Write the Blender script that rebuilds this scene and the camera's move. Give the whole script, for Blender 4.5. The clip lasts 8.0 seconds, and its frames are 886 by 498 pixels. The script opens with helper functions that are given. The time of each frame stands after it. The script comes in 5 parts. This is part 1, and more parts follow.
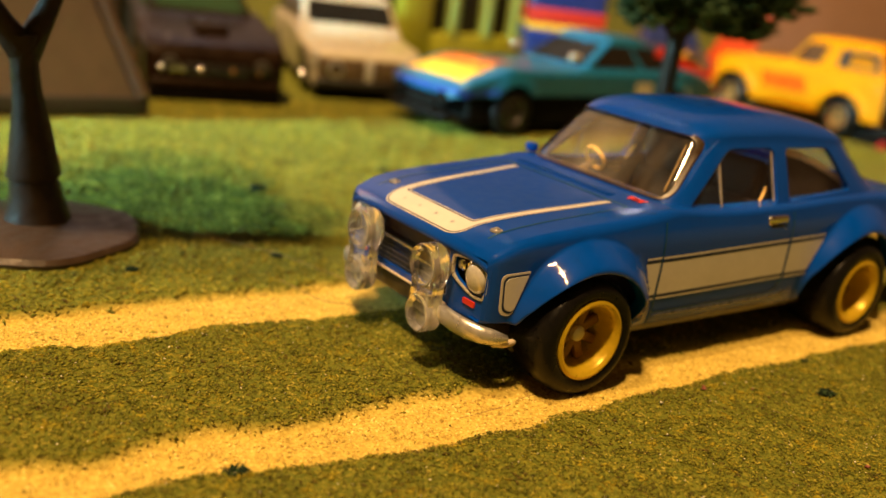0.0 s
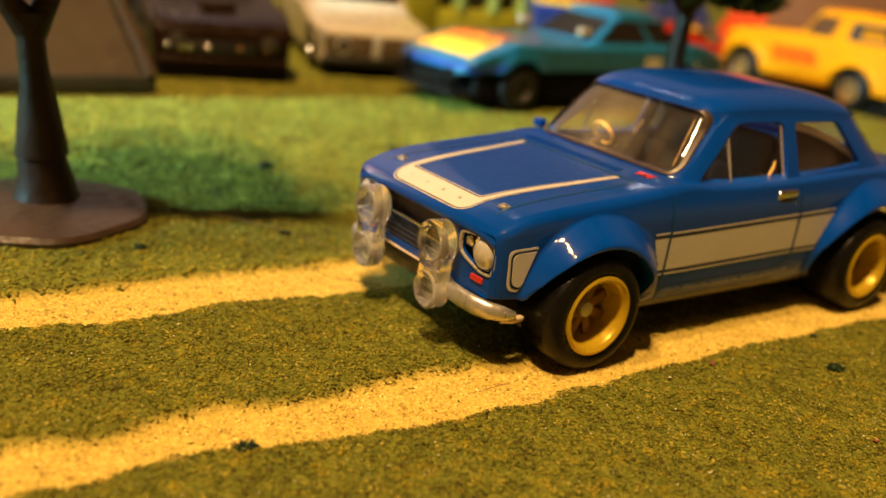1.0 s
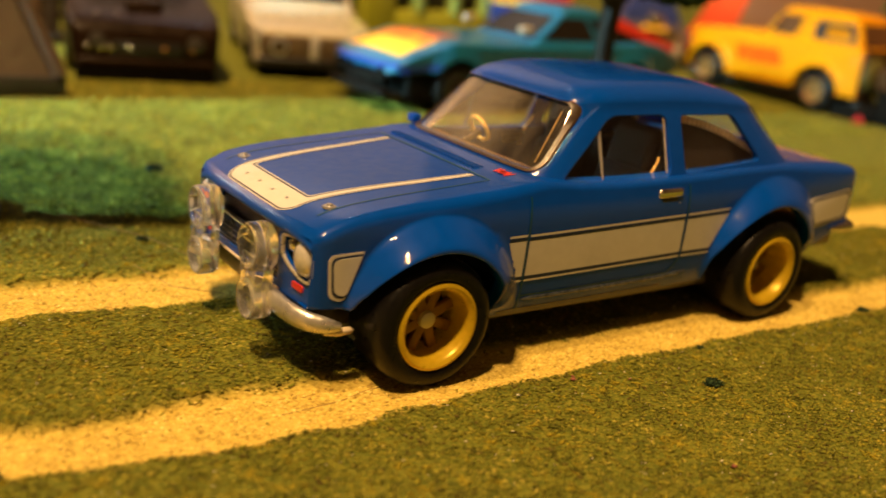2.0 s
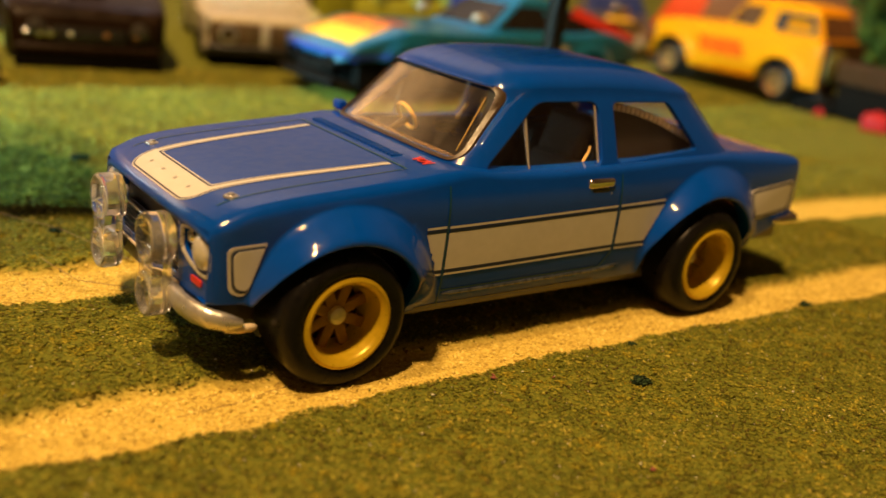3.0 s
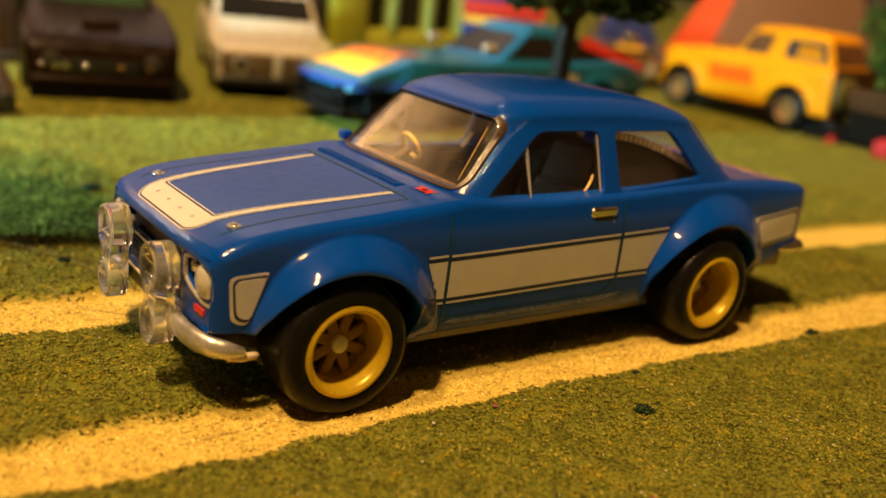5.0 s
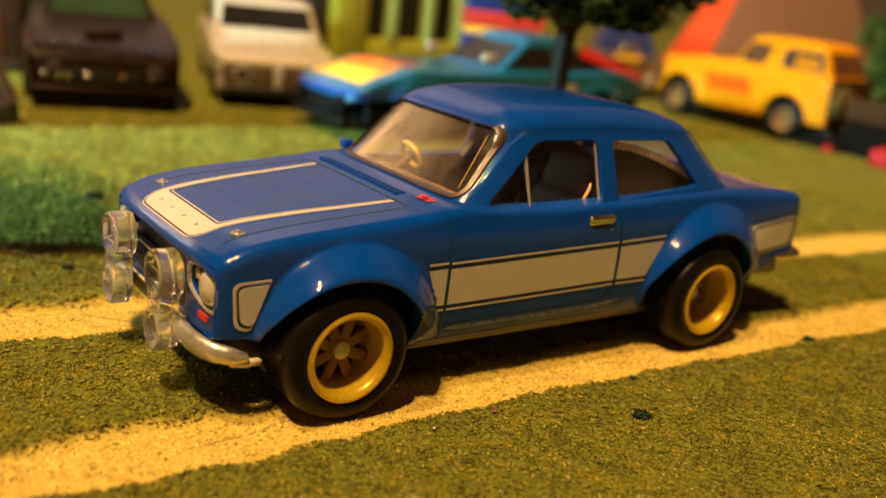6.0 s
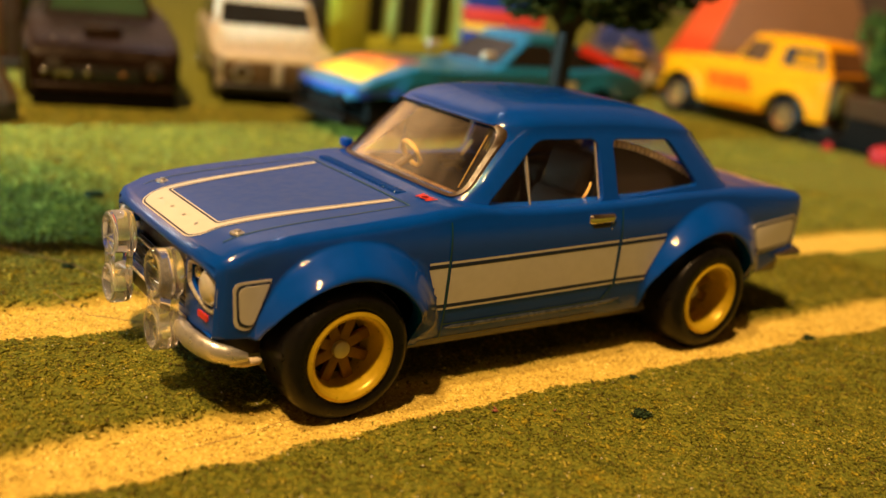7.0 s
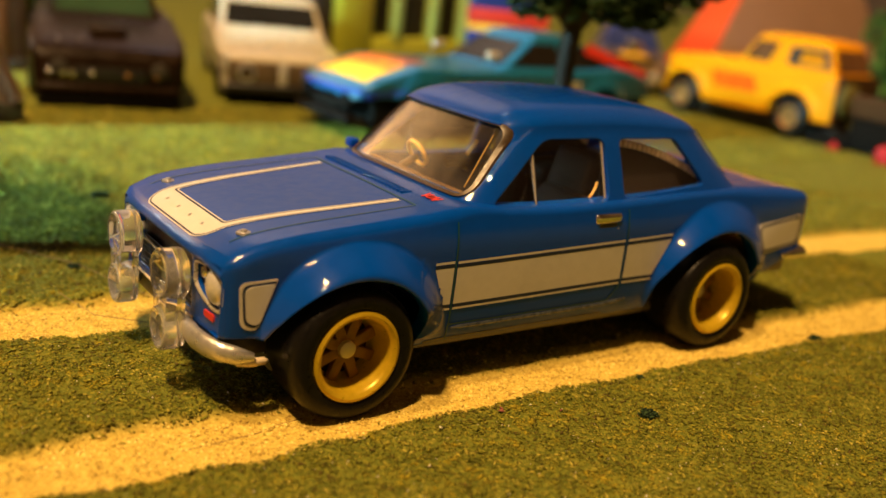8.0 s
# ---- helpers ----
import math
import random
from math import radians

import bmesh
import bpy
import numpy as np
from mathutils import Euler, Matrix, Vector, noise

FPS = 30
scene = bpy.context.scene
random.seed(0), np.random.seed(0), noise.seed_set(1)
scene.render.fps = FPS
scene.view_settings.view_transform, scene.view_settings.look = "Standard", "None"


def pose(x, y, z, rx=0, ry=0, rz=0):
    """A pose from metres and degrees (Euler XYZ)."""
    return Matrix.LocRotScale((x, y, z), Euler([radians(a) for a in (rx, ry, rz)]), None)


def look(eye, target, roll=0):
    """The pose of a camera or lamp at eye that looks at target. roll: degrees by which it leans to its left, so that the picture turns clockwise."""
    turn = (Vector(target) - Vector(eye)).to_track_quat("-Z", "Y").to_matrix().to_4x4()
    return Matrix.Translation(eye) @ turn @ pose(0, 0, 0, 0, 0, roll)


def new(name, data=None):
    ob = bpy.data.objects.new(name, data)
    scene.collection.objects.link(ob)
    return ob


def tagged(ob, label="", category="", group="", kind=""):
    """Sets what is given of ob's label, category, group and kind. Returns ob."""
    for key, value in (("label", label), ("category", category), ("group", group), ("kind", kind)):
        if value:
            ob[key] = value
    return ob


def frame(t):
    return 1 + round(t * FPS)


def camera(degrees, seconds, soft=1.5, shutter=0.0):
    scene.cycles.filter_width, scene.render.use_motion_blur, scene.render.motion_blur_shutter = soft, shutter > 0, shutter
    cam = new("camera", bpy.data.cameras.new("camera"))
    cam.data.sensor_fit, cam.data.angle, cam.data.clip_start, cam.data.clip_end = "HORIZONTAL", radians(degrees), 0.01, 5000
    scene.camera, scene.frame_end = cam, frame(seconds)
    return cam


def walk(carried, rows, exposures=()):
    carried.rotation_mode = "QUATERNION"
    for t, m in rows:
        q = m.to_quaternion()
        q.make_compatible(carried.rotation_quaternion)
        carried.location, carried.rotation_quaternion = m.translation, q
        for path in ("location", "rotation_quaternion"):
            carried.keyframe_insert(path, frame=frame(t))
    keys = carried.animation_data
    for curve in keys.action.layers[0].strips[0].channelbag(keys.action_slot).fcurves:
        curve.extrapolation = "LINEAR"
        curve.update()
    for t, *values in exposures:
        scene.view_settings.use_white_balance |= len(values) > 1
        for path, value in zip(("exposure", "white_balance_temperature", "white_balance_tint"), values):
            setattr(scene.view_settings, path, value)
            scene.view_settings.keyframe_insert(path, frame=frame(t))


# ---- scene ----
S = 0.01  # the set is modelled in centimetres: toys at about 1:62
cam = camera(48.8, 8.0, shutter=0.5)
PATH = [
    (0, (-5.558, -6.497, 3.415), (-4.396, -4.98, 2.824), 7.4),
    (0.5, (-5.588, -6.534, 3.421), (-4.441, -5.013, 2.812), 7.1),
    (1, (-5.543, -6.503, 3.406), (-4.401, -4.99, 2.769), 7.0),
    (1.2, (-5.366, -6.479, 3.277), (-4.197, -4.984, 2.645), 7.2),
    (1.5, (-4.886, -6.582, 3.321), (-3.71, -5.095, 2.685), 7.5),
    (1.7, (-4.6, -6.636, 3.33), (-3.44, -5.14, 2.682), 6.7),
    (2, (-3.992, -6.722, 3.297), (-2.864, -5.193, 2.674), 6.5),
    (2.2, (-3.912, -6.676, 3.267), (-2.77, -5.155, 2.647), 6.7),
    (3.3, (-3.295, -6.72, 3.225), (-2.13, -5.222, 2.592), 7.0),
    (3.5, (-3.295, -6.72, 3.225), (-2.13, -5.222, 2.592), 7.0),
    (4, (-3.287, -6.729, 3.227), (-2.126, -5.231, 2.59), 7.0),
    (4.5, (-3.288, -6.726, 3.232), (-2.131, -5.224, 2.595), 6.9),
    (4.7, (-3.306, -6.768, 3.207), (-2.155, -5.249, 2.601), 6.5),
    (5, (-3.339, -6.807, 3.261), (-2.197, -5.272, 2.68), 6.5),
    (5.2, (-3.404, -6.891, 3.265), (-2.258, -5.351, 2.704), 6.5),
    (6.5, (-3.406, -6.879, 3.287), (-2.261, -5.34, 2.721), 6.5),
    (7, (-3.403, -6.877, 3.292), (-2.258, -5.339, 2.723), 6.5),
    (7.5, (-3.389, -6.874, 3.282), (-2.248, -5.334, 2.711), 6.3),
    (8, (-3.409, -6.861, 3.282), (-2.271, -5.318, 2.713), 6.4),
]
EXPOSURES = [(0.0, 0.05), (0.5, 0.07), (1.2, 0.07), (2.0, 0.02), (3.3, -0.11), (4.5, -0.10), (5.2, -0.02), (6.5, 0.02), (8.0, 0.02)]
walk(cam, [(t, look([S * v for v in eye], [S * v for v in target], roll)) for t, eye, target, roll in PATH], EXPOSURES)
# the phone's lens, held close: only the toy in front is sharp
cam.data.dof.use_dof = True
cam.data.dof.focus_distance = 0.0745
cam.data.dof.aperture_fstop = 29

# ---- light ----
world = bpy.data.worlds.new("room_dusk")
scene.world = world
world.use_nodes = True
world.node_tree.nodes["Background"].inputs["Color"].default_value = (1.0, 0.78, 0.52, 1)
world.node_tree.nodes["Background"].inputs["Strength"].default_value = 0.09


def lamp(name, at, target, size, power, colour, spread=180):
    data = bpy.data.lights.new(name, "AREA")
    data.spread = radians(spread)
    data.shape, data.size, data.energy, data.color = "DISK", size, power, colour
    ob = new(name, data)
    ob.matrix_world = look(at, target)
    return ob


lamp("ceiling_bulb", (-0.42, -0.24, 1.09), (0.02, 0, 0), 0.07, 18.2, (1.0, 0.60, 0.25))
lamp("ceiling_bulb", (-0.34, -0.02, 1.12), (0.02, 0, 0), 0.07, 10.0, (1.0, 0.62, 0.27))
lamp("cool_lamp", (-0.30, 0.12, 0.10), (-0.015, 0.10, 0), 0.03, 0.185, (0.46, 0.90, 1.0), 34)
# unseen, added: warms the north wall that the windscreen reflects
lamp("added_wall_wash", (-0.36, 1.28, 0.74), (-0.36, 1.5, 0.74), 0.10, 6.5, (1.0, 0.66, 0.34))
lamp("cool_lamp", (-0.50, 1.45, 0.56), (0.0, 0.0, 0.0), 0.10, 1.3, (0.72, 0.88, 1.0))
# unseen, added: brightens the wall that the bonnet reflects
lamp("added_wall_wash", (0.45, 1.0, 1.15), (0.75, 1.5, 0.55), 0.15, 7.0, (0.90, 0.84, 0.95))


# ---- materials ----
def mat(name, colour, rough=0.5, metal=0.0, coat=0.0, grain=0.0, scale=400.0, vary=0.0, vscale=60.0, spec=0.5, sheen=0.0, random_tint=0.0):
    """A painted, moulded or cast surface: base colour with blotches of two sizes, and fine relief."""
    m = bpy.data.materials.new(name)
    m.use_nodes = True
    nt = m.node_tree
    bsdf = nt.nodes["Principled BSDF"]
    bsdf.inputs["Base Color"].default_value = (*colour, 1)
    bsdf.inputs["Roughness"].default_value = rough
    bsdf.inputs["Metallic"].default_value = metal
    bsdf.inputs["Coat Weight"].default_value = coat
    bsdf.inputs["Coat Roughness"].default_value = 0.06
    bsdf.inputs["Specular IOR Level"].default_value = spec
    co = nt.nodes.new("ShaderNodeTexCoord")
    if vary:
        big, small = nt.nodes.new("ShaderNodeTexNoise"), nt.nodes.new("ShaderNodeTexNoise")
        big.inputs["Scale"].default_value, small.inputs["Scale"].default_value = vscale, vscale * 11
        small.inputs["Detail"].default_value = 4
        for n in (big, small):
            nt.links.new(co.outputs["Object"], n.inputs["Vector"])
        add = nt.nodes.new("ShaderNodeMath")
        add.operation = "ADD"
        nt.links.new(big.outputs["Fac"], add.inputs[0])
        nt.links.new(small.outputs["Fac"], add.inputs[1])
        ramp = nt.nodes.new("ShaderNodeMapRange")
        ramp.inputs["From Min"].default_value, ramp.inputs["From Max"].default_value = 0.7, 1.3
        ramp.inputs["To Min"].default_value, ramp.inputs["To Max"].default_value = 1 - vary, 1 + vary
        nt.links.new(add.outputs[0], ramp.inputs["Value"])
        hsv = nt.nodes.new("ShaderNodeHueSaturation")
        hsv.inputs["Color"].default_value = (*colour, 1)
        nt.links.new(ramp.outputs[0], hsv.inputs["Value"])
        nt.links.new(hsv.outputs[0], bsdf.inputs["Base Color"])
        rr = nt.nodes.new("ShaderNodeMapRange")
        rr.inputs["From Min"].default_value, rr.inputs["From Max"].default_value = 0.3, 0.7
        rr.inputs["To Min"].default_value, rr.inputs["To Max"].default_value = max(0.02, rough * 0.8), min(1, rough * 1.25)
        nt.links.new(small.outputs["Fac"], rr.inputs["Value"])
        nt.links.new(rr.outputs[0], bsdf.inputs["Roughness"])
    if grain:
        fine = nt.nodes.new("ShaderNodeTexNoise")
        fine.inputs["Scale"].default_value, fine.inputs["Detail"].default_value = scale, 3
        nt.links.new(co.outputs["Object"], fine.inputs["Vector"])
        bump = nt.nodes.new("ShaderNodeBump")
        bump.inputs["Strength"].default_value, bump.inputs["Distance"].default_value = grain, 0.0004
        nt.links.new(fine.outputs["Fac"], bump.inputs["Height"])
        nt.links.new(bump.outputs[0], bsdf.inputs["Normal"])
    return m


def glass(name, colour, rough=0.02, ior=1.45, haze=0.0, streaks=220.0):
    """Clear moulded plastic; haze: diffuse streaks for scratches, flow lines and light caught inside."""
    m = bpy.data.materials.new(name)
    m.use_nodes = True
    t = m.node_tree
    b = t.nodes["Principled BSDF"]
    b.inputs["Base Color"].default_value = (*colour, 1)
    b.inputs["Transmission Weight"].default_value = 1.0 - haze
    b.inputs["Roughness"].default_value, b.inputs["IOR"].default_value = rough, ior
    if haze:
        co, st, no, mr = (t.nodes.new("ShaderNode" + k) for k in ("TexCoord", "Mapping", "TexNoise", "MapRange"))
        st.inputs["Scale"].default_value = (0.35, 1.0, 0.25)
        no.inputs["Scale"].default_value, no.inputs["Detail"].default_value = streaks, 3
        mr.inputs["From Min"].default_value, mr.inputs["From Max"].default_value = 0.35, 0.65
        mr.inputs["To Min"].default_value, mr.inputs["To Max"].default_value = 1 - 2.2 * haze, 1.0
        t.links.new(co.outputs["Object"], st.inputs["Vector"])
        t.links.new(st.outputs[0], no.inputs["Vector"])
        t.links.new(no.outputs["Fac"], mr.inputs["Value"])
        t.links.new(mr.outputs[0], b.inputs["Transmission Weight"])
    return m


def crumbs_mat(name, stops, rough=0.9, patch=None):
    """Dyed foam or sawdust: every crumb has a shade of its own; patch: a colour that gathers in small drifts."""
    m = bpy.data.materials.new(name)
    m.use_nodes = True
    nt = m.node_tree
    b = nt.nodes["Principled BSDF"]
    b.inputs["Roughness"].default_value, b.inputs["Specular IOR Level"].default_value = rough, 0.25
    geo, ramp = nt.nodes.new("ShaderNodeNewGeometry"), nt.nodes.new("ShaderNodeValToRGB")
    els = ramp.color_ramp.elements
    while len(els) < len(stops):
        els.new(0.5)
    for e, (p, c) in zip(els, stops):
        e.position, e.color = p, (*c, 1)
    co, no = nt.nodes.new("ShaderNodeTexCoord"), nt.nodes.new("ShaderNodeTexNoise")
    no.inputs["Scale"].default_value, no.inputs["Detail"].default_value = 210, 5
    nt.links.new(co.outputs["Object"], no.inputs["Vector"])
    mixv = nt.nodes.new("ShaderNodeMath")
    mixv.operation = "MULTIPLY_ADD"
    mixv.inputs[1].default_value, mixv.inputs[2].default_value = 1.0, -0.5
    nt.links.new(no.outputs["Fac"], mixv.inputs[0])
    add = nt.nodes.new("ShaderNodeMath")
    nt.links.new(mixv.outputs[0], add.inputs[0])
    nt.links.new(geo.outputs["Random Per Island"], add.inputs[1])
    nt.links.new(add.outputs[0], ramp.inputs["Fac"])
    colour = ramp.outputs["Color"]
    if patch:
        drift, span, mix = (nt.nodes.new("ShaderNode" + k) for k in ("TexNoise", "MapRange", "Mix"))
        drift.inputs["Scale"].default_value, drift.inputs["Detail"].default_value = 620, 2
        span.inputs["From Min"].default_value, span.inputs["From Max"].default_value = 0.57, 0.68
        span.inputs["To Max"].default_value = 0.75
        mix.data_type = "RGBA"
        mix.inputs["B"].default_value = (*patch, 1)
        nt.links.new(co.outputs["Object"], drift.inputs["Vector"])
        nt.links.new(drift.outputs["Fac"], span.inputs["Value"])
        nt.links.new(span.outputs[0], mix.inputs["Factor"])
        nt.links.new(colour, mix.inputs["A"])
        colour = mix.outputs["Result"]
    nt.links.new(colour, b.inputs["Base Color"])
    return m


BLUE = mat("blue_enamel", (0.0002, 0.049, 0.35), 0.36, 0.0, 0.85, spec=0.04, vary=0.06, vscale=90)
BLUE.node_tree.nodes["Principled BSDF"].inputs["Coat Roughness"].default_value = 0.025
edge = BLUE.node_tree.nodes.new("ShaderNodeBevel")
edge.samples, edge.inputs["Radius"].default_value = 6, 0.00022
wave, swell = BLUE.node_tree.nodes.new("ShaderNodeTexNoise"), BLUE.node_tree.nodes.new("ShaderNodeBump")
wave.inputs["Scale"].default_value, wave.inputs["Detail"].default_value = 170, 1
swell.inputs["Strength"].default_value, swell.inputs["Distance"].default_value = 0.3, 0.00002
BLUE.node_tree.links.new(wave.outputs["Fac"], swell.inputs["Height"])
BLUE.node_tree.links.new(swell.outputs[0], edge.inputs["Normal"])
BLUE.node_tree.links.new(edge.outputs[0], BLUE.node_tree.nodes["Principled BSDF"].inputs["Coat Normal"])
BLUE.node_tree.links.new(edge.outputs[0], BLUE.node_tree.nodes["Principled BSDF"].inputs["Normal"])
WHITE = mat("white_tampo_print", (0.60, 0.585, 0.55), 0.45, vary=0.05, vscale=120)
NAVY = mat("navy_pinstripe", (0.004, 0.014, 0.06), 0.4)
RED = mat("red_print", (0.55, 0.03, 0.015), 0.45)
SEAM = mat("panel_seam", (0.006, 0.060, 0.10), 0.3)
CHROME = mat("chrome", (0.75, 0.74, 0.72), 0.14, 1.0, vary=0.08, vscale=200)
SILVER = mat("silver_paint", (0.55, 0.54, 0.52), 0.32, 0.75, vary=0.12, vscale=180)
ZINC = mat("bare_zinc_base", (0.10, 0.098, 0.095), 0.42, 0.45, vary=0.25, vscale=150, grain=0.2, scale=2500)
RUBBER = mat("black_rubber", (0.0055, 0.005, 0.0045), 0.32, spec=0.22, vary=0.3, vscale=160, grain=0.08, scale=2600)
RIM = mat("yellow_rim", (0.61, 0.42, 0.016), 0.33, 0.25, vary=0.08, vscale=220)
# spokes: the rim's yellow with the shade of its dish put in
RIMDARK = mat("yellow_rim_spoke_in_shade", (0.25, 0.125, 0.014), 0.4, 0.2, vary=0.15, vscale=260)
# shade between the spokes, put into a dark brown
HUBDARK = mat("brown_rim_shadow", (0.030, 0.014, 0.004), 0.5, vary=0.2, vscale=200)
BLACK = mat("black_plastic", (0.01, 0.009, 0.008), 0.4, vary=0.2, vscale=120)
INTERIOR = mat("dark_interior_plastic", (0.022, 0.018, 0.016), 0.6, spec=0.25, vary=0.2, vscale=120)
SEATMAT = mat("brown_seat_plastic", (0.034, 0.025, 0.021), 0.7, spec=0.15, vary=0.2, vscale=120)
# spotlights: haze puts the glow of refracted light into their colour
CLEAR = glass("clear_plastic", (1.0, 0.995, 0.98), 0.01, 1.46, 0.10, 420.0)
WINDOW = glass("side_window_plastic", (0.95, 0.90, 0.82), 0.02, 1.45)
SCREEN = glass("windscreen_plastic", (0.98, 0.87, 0.70), 0.015, 1.5, 0.03, 150.0)
LENS = mat("pale_lamp_lens", (0.62, 0.60, 0.55), 0.15, 0.35, vary=0.1, vscale=300)
CAP = mat("pale_axle_cap", (0.66, 0.62, 0.48), 0.35, 0.3)
PALEBAR = mat("pale_moulded_bar", (0.86, 0.86, 0.86), 0.16, 0.85, vary=0.1, vscale=300)
BEAD = mat("cream_moulded_bead", (0.72, 0.60, 0.42), 0.3, 0.2, vary=0.1, vscale=300)


# ---- building blocks (centimetres) ----
def finish(name, bm, material, parent=None, label="", sharp=38.0):
    me = bpy.data.meshes.new(name)
    bmesh.ops.scale(bm, vec=(S, S, S), verts=bm.verts)
    bmesh.ops.recalc_face_normals(bm, faces=bm.faces)
    bm.to_mesh(me)
    bm.free()
    me.shade_smooth()
    me.set_sharp_from_angle(angle=radians(sharp))
    for m in material if isinstance(material, (list, tuple)) else (material,):
        me.materials.append(m)
    ob = new(name, me)
    if parent is not None:
        ob.parent = parent
    if label:
        ob["label"] = label
    return ob


def part(name, bm, material, parent, label="", sharp=38.0):
    return finish(name, bm, material, parent, label, sharp)


def thing(name, m, label, category, group=""):
    e = new(name)
    e.empty_display_size = 0.01
    e.matrix_world = m
    return tagged(e, label, category, group)


def at(x, y, z=0.0, turn=0.0):
    return pose(S * x, S * y, S * z, 0, 0, turn)


def box(x0, x1, y0, y1, z0, z1, r=0.02, seg=2, bm=None):
    bm2 = bmesh.new()
    bmesh.ops.create_cube(bm2, size=1)
    for v in bm2.verts:
        v.co = ((x0 + x1) / 2 + v.co.x * (x1 - x0), (y0 + y1) / 2 + v.co.y * (y1 - y0), (z0 + z1) / 2 + v.co.z * (z1 - z0))
    if r:
        bmesh.ops.bevel(bm2, geom=bm2.edges[:], offset=r, segments=seg, profile=0.5, affect="EDGES")
    return bm2 if bm is None else merge(bm, bm2)


def merge(bm, other):
    me = bpy.data.meshes.new("tmp")
    other.to_mesh(me)
    other.free()
    bm.from_mesh(me)
    bpy.data.meshes.remove(me)
    return bm


def grid_faces(bm, rows, closed=False, skip=None):
    vs = [[bm.verts.new(p) for p in row] for row in rows]
    n = len(vs[0])
    for i in range(len(vs) - 1):
        for j in range(n if closed else n - 1):
            if skip and skip(i, j):
                continue
            q = (vs[i][j], vs[i + 1][j], vs[i + 1][(j + 1) % n], vs[i][(j + 1) % n])
            if len(set(q)) == 4:
                bm.faces.new(q)
    return vs


def lathe(profile, n=48, axis="y", centre=(0, 0, 0), caps=True):
    """A turned form: profile of (radius, height along the axis)."""
    bm = bmesh.new()
    rows = []
    for r, h in profile:
        row = []
        for k in range(n):
            a = 2 * math.pi * k / n
            c, s = r * math.cos(a), r * math.sin(a)
            p = {"y": (c, h, s), "x": (h, c, s), "z": (c, s, h)}[axis]
            row.append((p[0] + centre[0], p[1] + centre[1], p[2] + centre[2]))
        rows.append(row)
    vs = grid_faces(bm, rows, closed=True)
    for ring in (vs[0], vs[-1]) if caps else ():
        if (ring[0].co - ring[n // 2].co).length > 1e-5:
            bm.faces.new(ring)
    bmesh.ops.remove_doubles(bm, verts=bm.verts, dist=1e-6)
    return bm


def tube(points, radius, n=8):
    """A round rod along points; radius is a number or one for each point."""
    bm = bmesh.new()
    pts = [Vector(p) for p in points]
    rad = radius if isinstance(radius, (list, tuple)) else [radius] * len(pts)
    rows = []
    for i, p in enumerate(pts):
        d = (pts[min(i + 1, len(pts) - 1)] - pts[max(i - 1, 0)]).normalized()
        u = d.orthogonal().normalized() if i == 0 else (u - d * u.dot(d)).normalized()
        w = d.cross(u)
        rows.append([p + rad[i] * (math.cos(2 * math.pi * k / n) * u + math.sin(2 * math.pi * k / n) * w) for k in range(n)])
    vs = grid_faces(bm, rows, closed=True)
    bm.faces.new(vs[0])
    bm.faces.new(vs[-1][::-1])
    return bm


def curve(*pts):
    """A smooth line through (x, value) points, without overshoot."""
    xs, ys = np.array([p[0] for p in pts], float), np.array([p[1] for p in pts], float)
    d = np.diff(ys) / np.diff(xs)
    m = np.zeros(len(xs))
    m[1:-1] = np.where(d[:-1] * d[1:] > 0, 2 * d[:-1] * d[1:] / (d[:-1] + d[1:] + 1e-12), 0)
    m[0], m[-1] = d[0], d[-1]

    def value(x):
        x = min(max(x, xs[0]), xs[-1])
        i = min(max(int(np.searchsorted(xs, x)) - 1, 0), len(xs) - 2)
        h = xs[i + 1] - xs[i]
        t = (x - xs[i]) / h
        return float((2 * t**3 - 3 * t**2 + 1) * ys[i] + (t**3 - 2 * t**2 + t) * h * m[i] + (3 * t**2 - 2 * t**3) * ys[i + 1] + (t**3 - t**2) * h * m[i + 1])

    return value


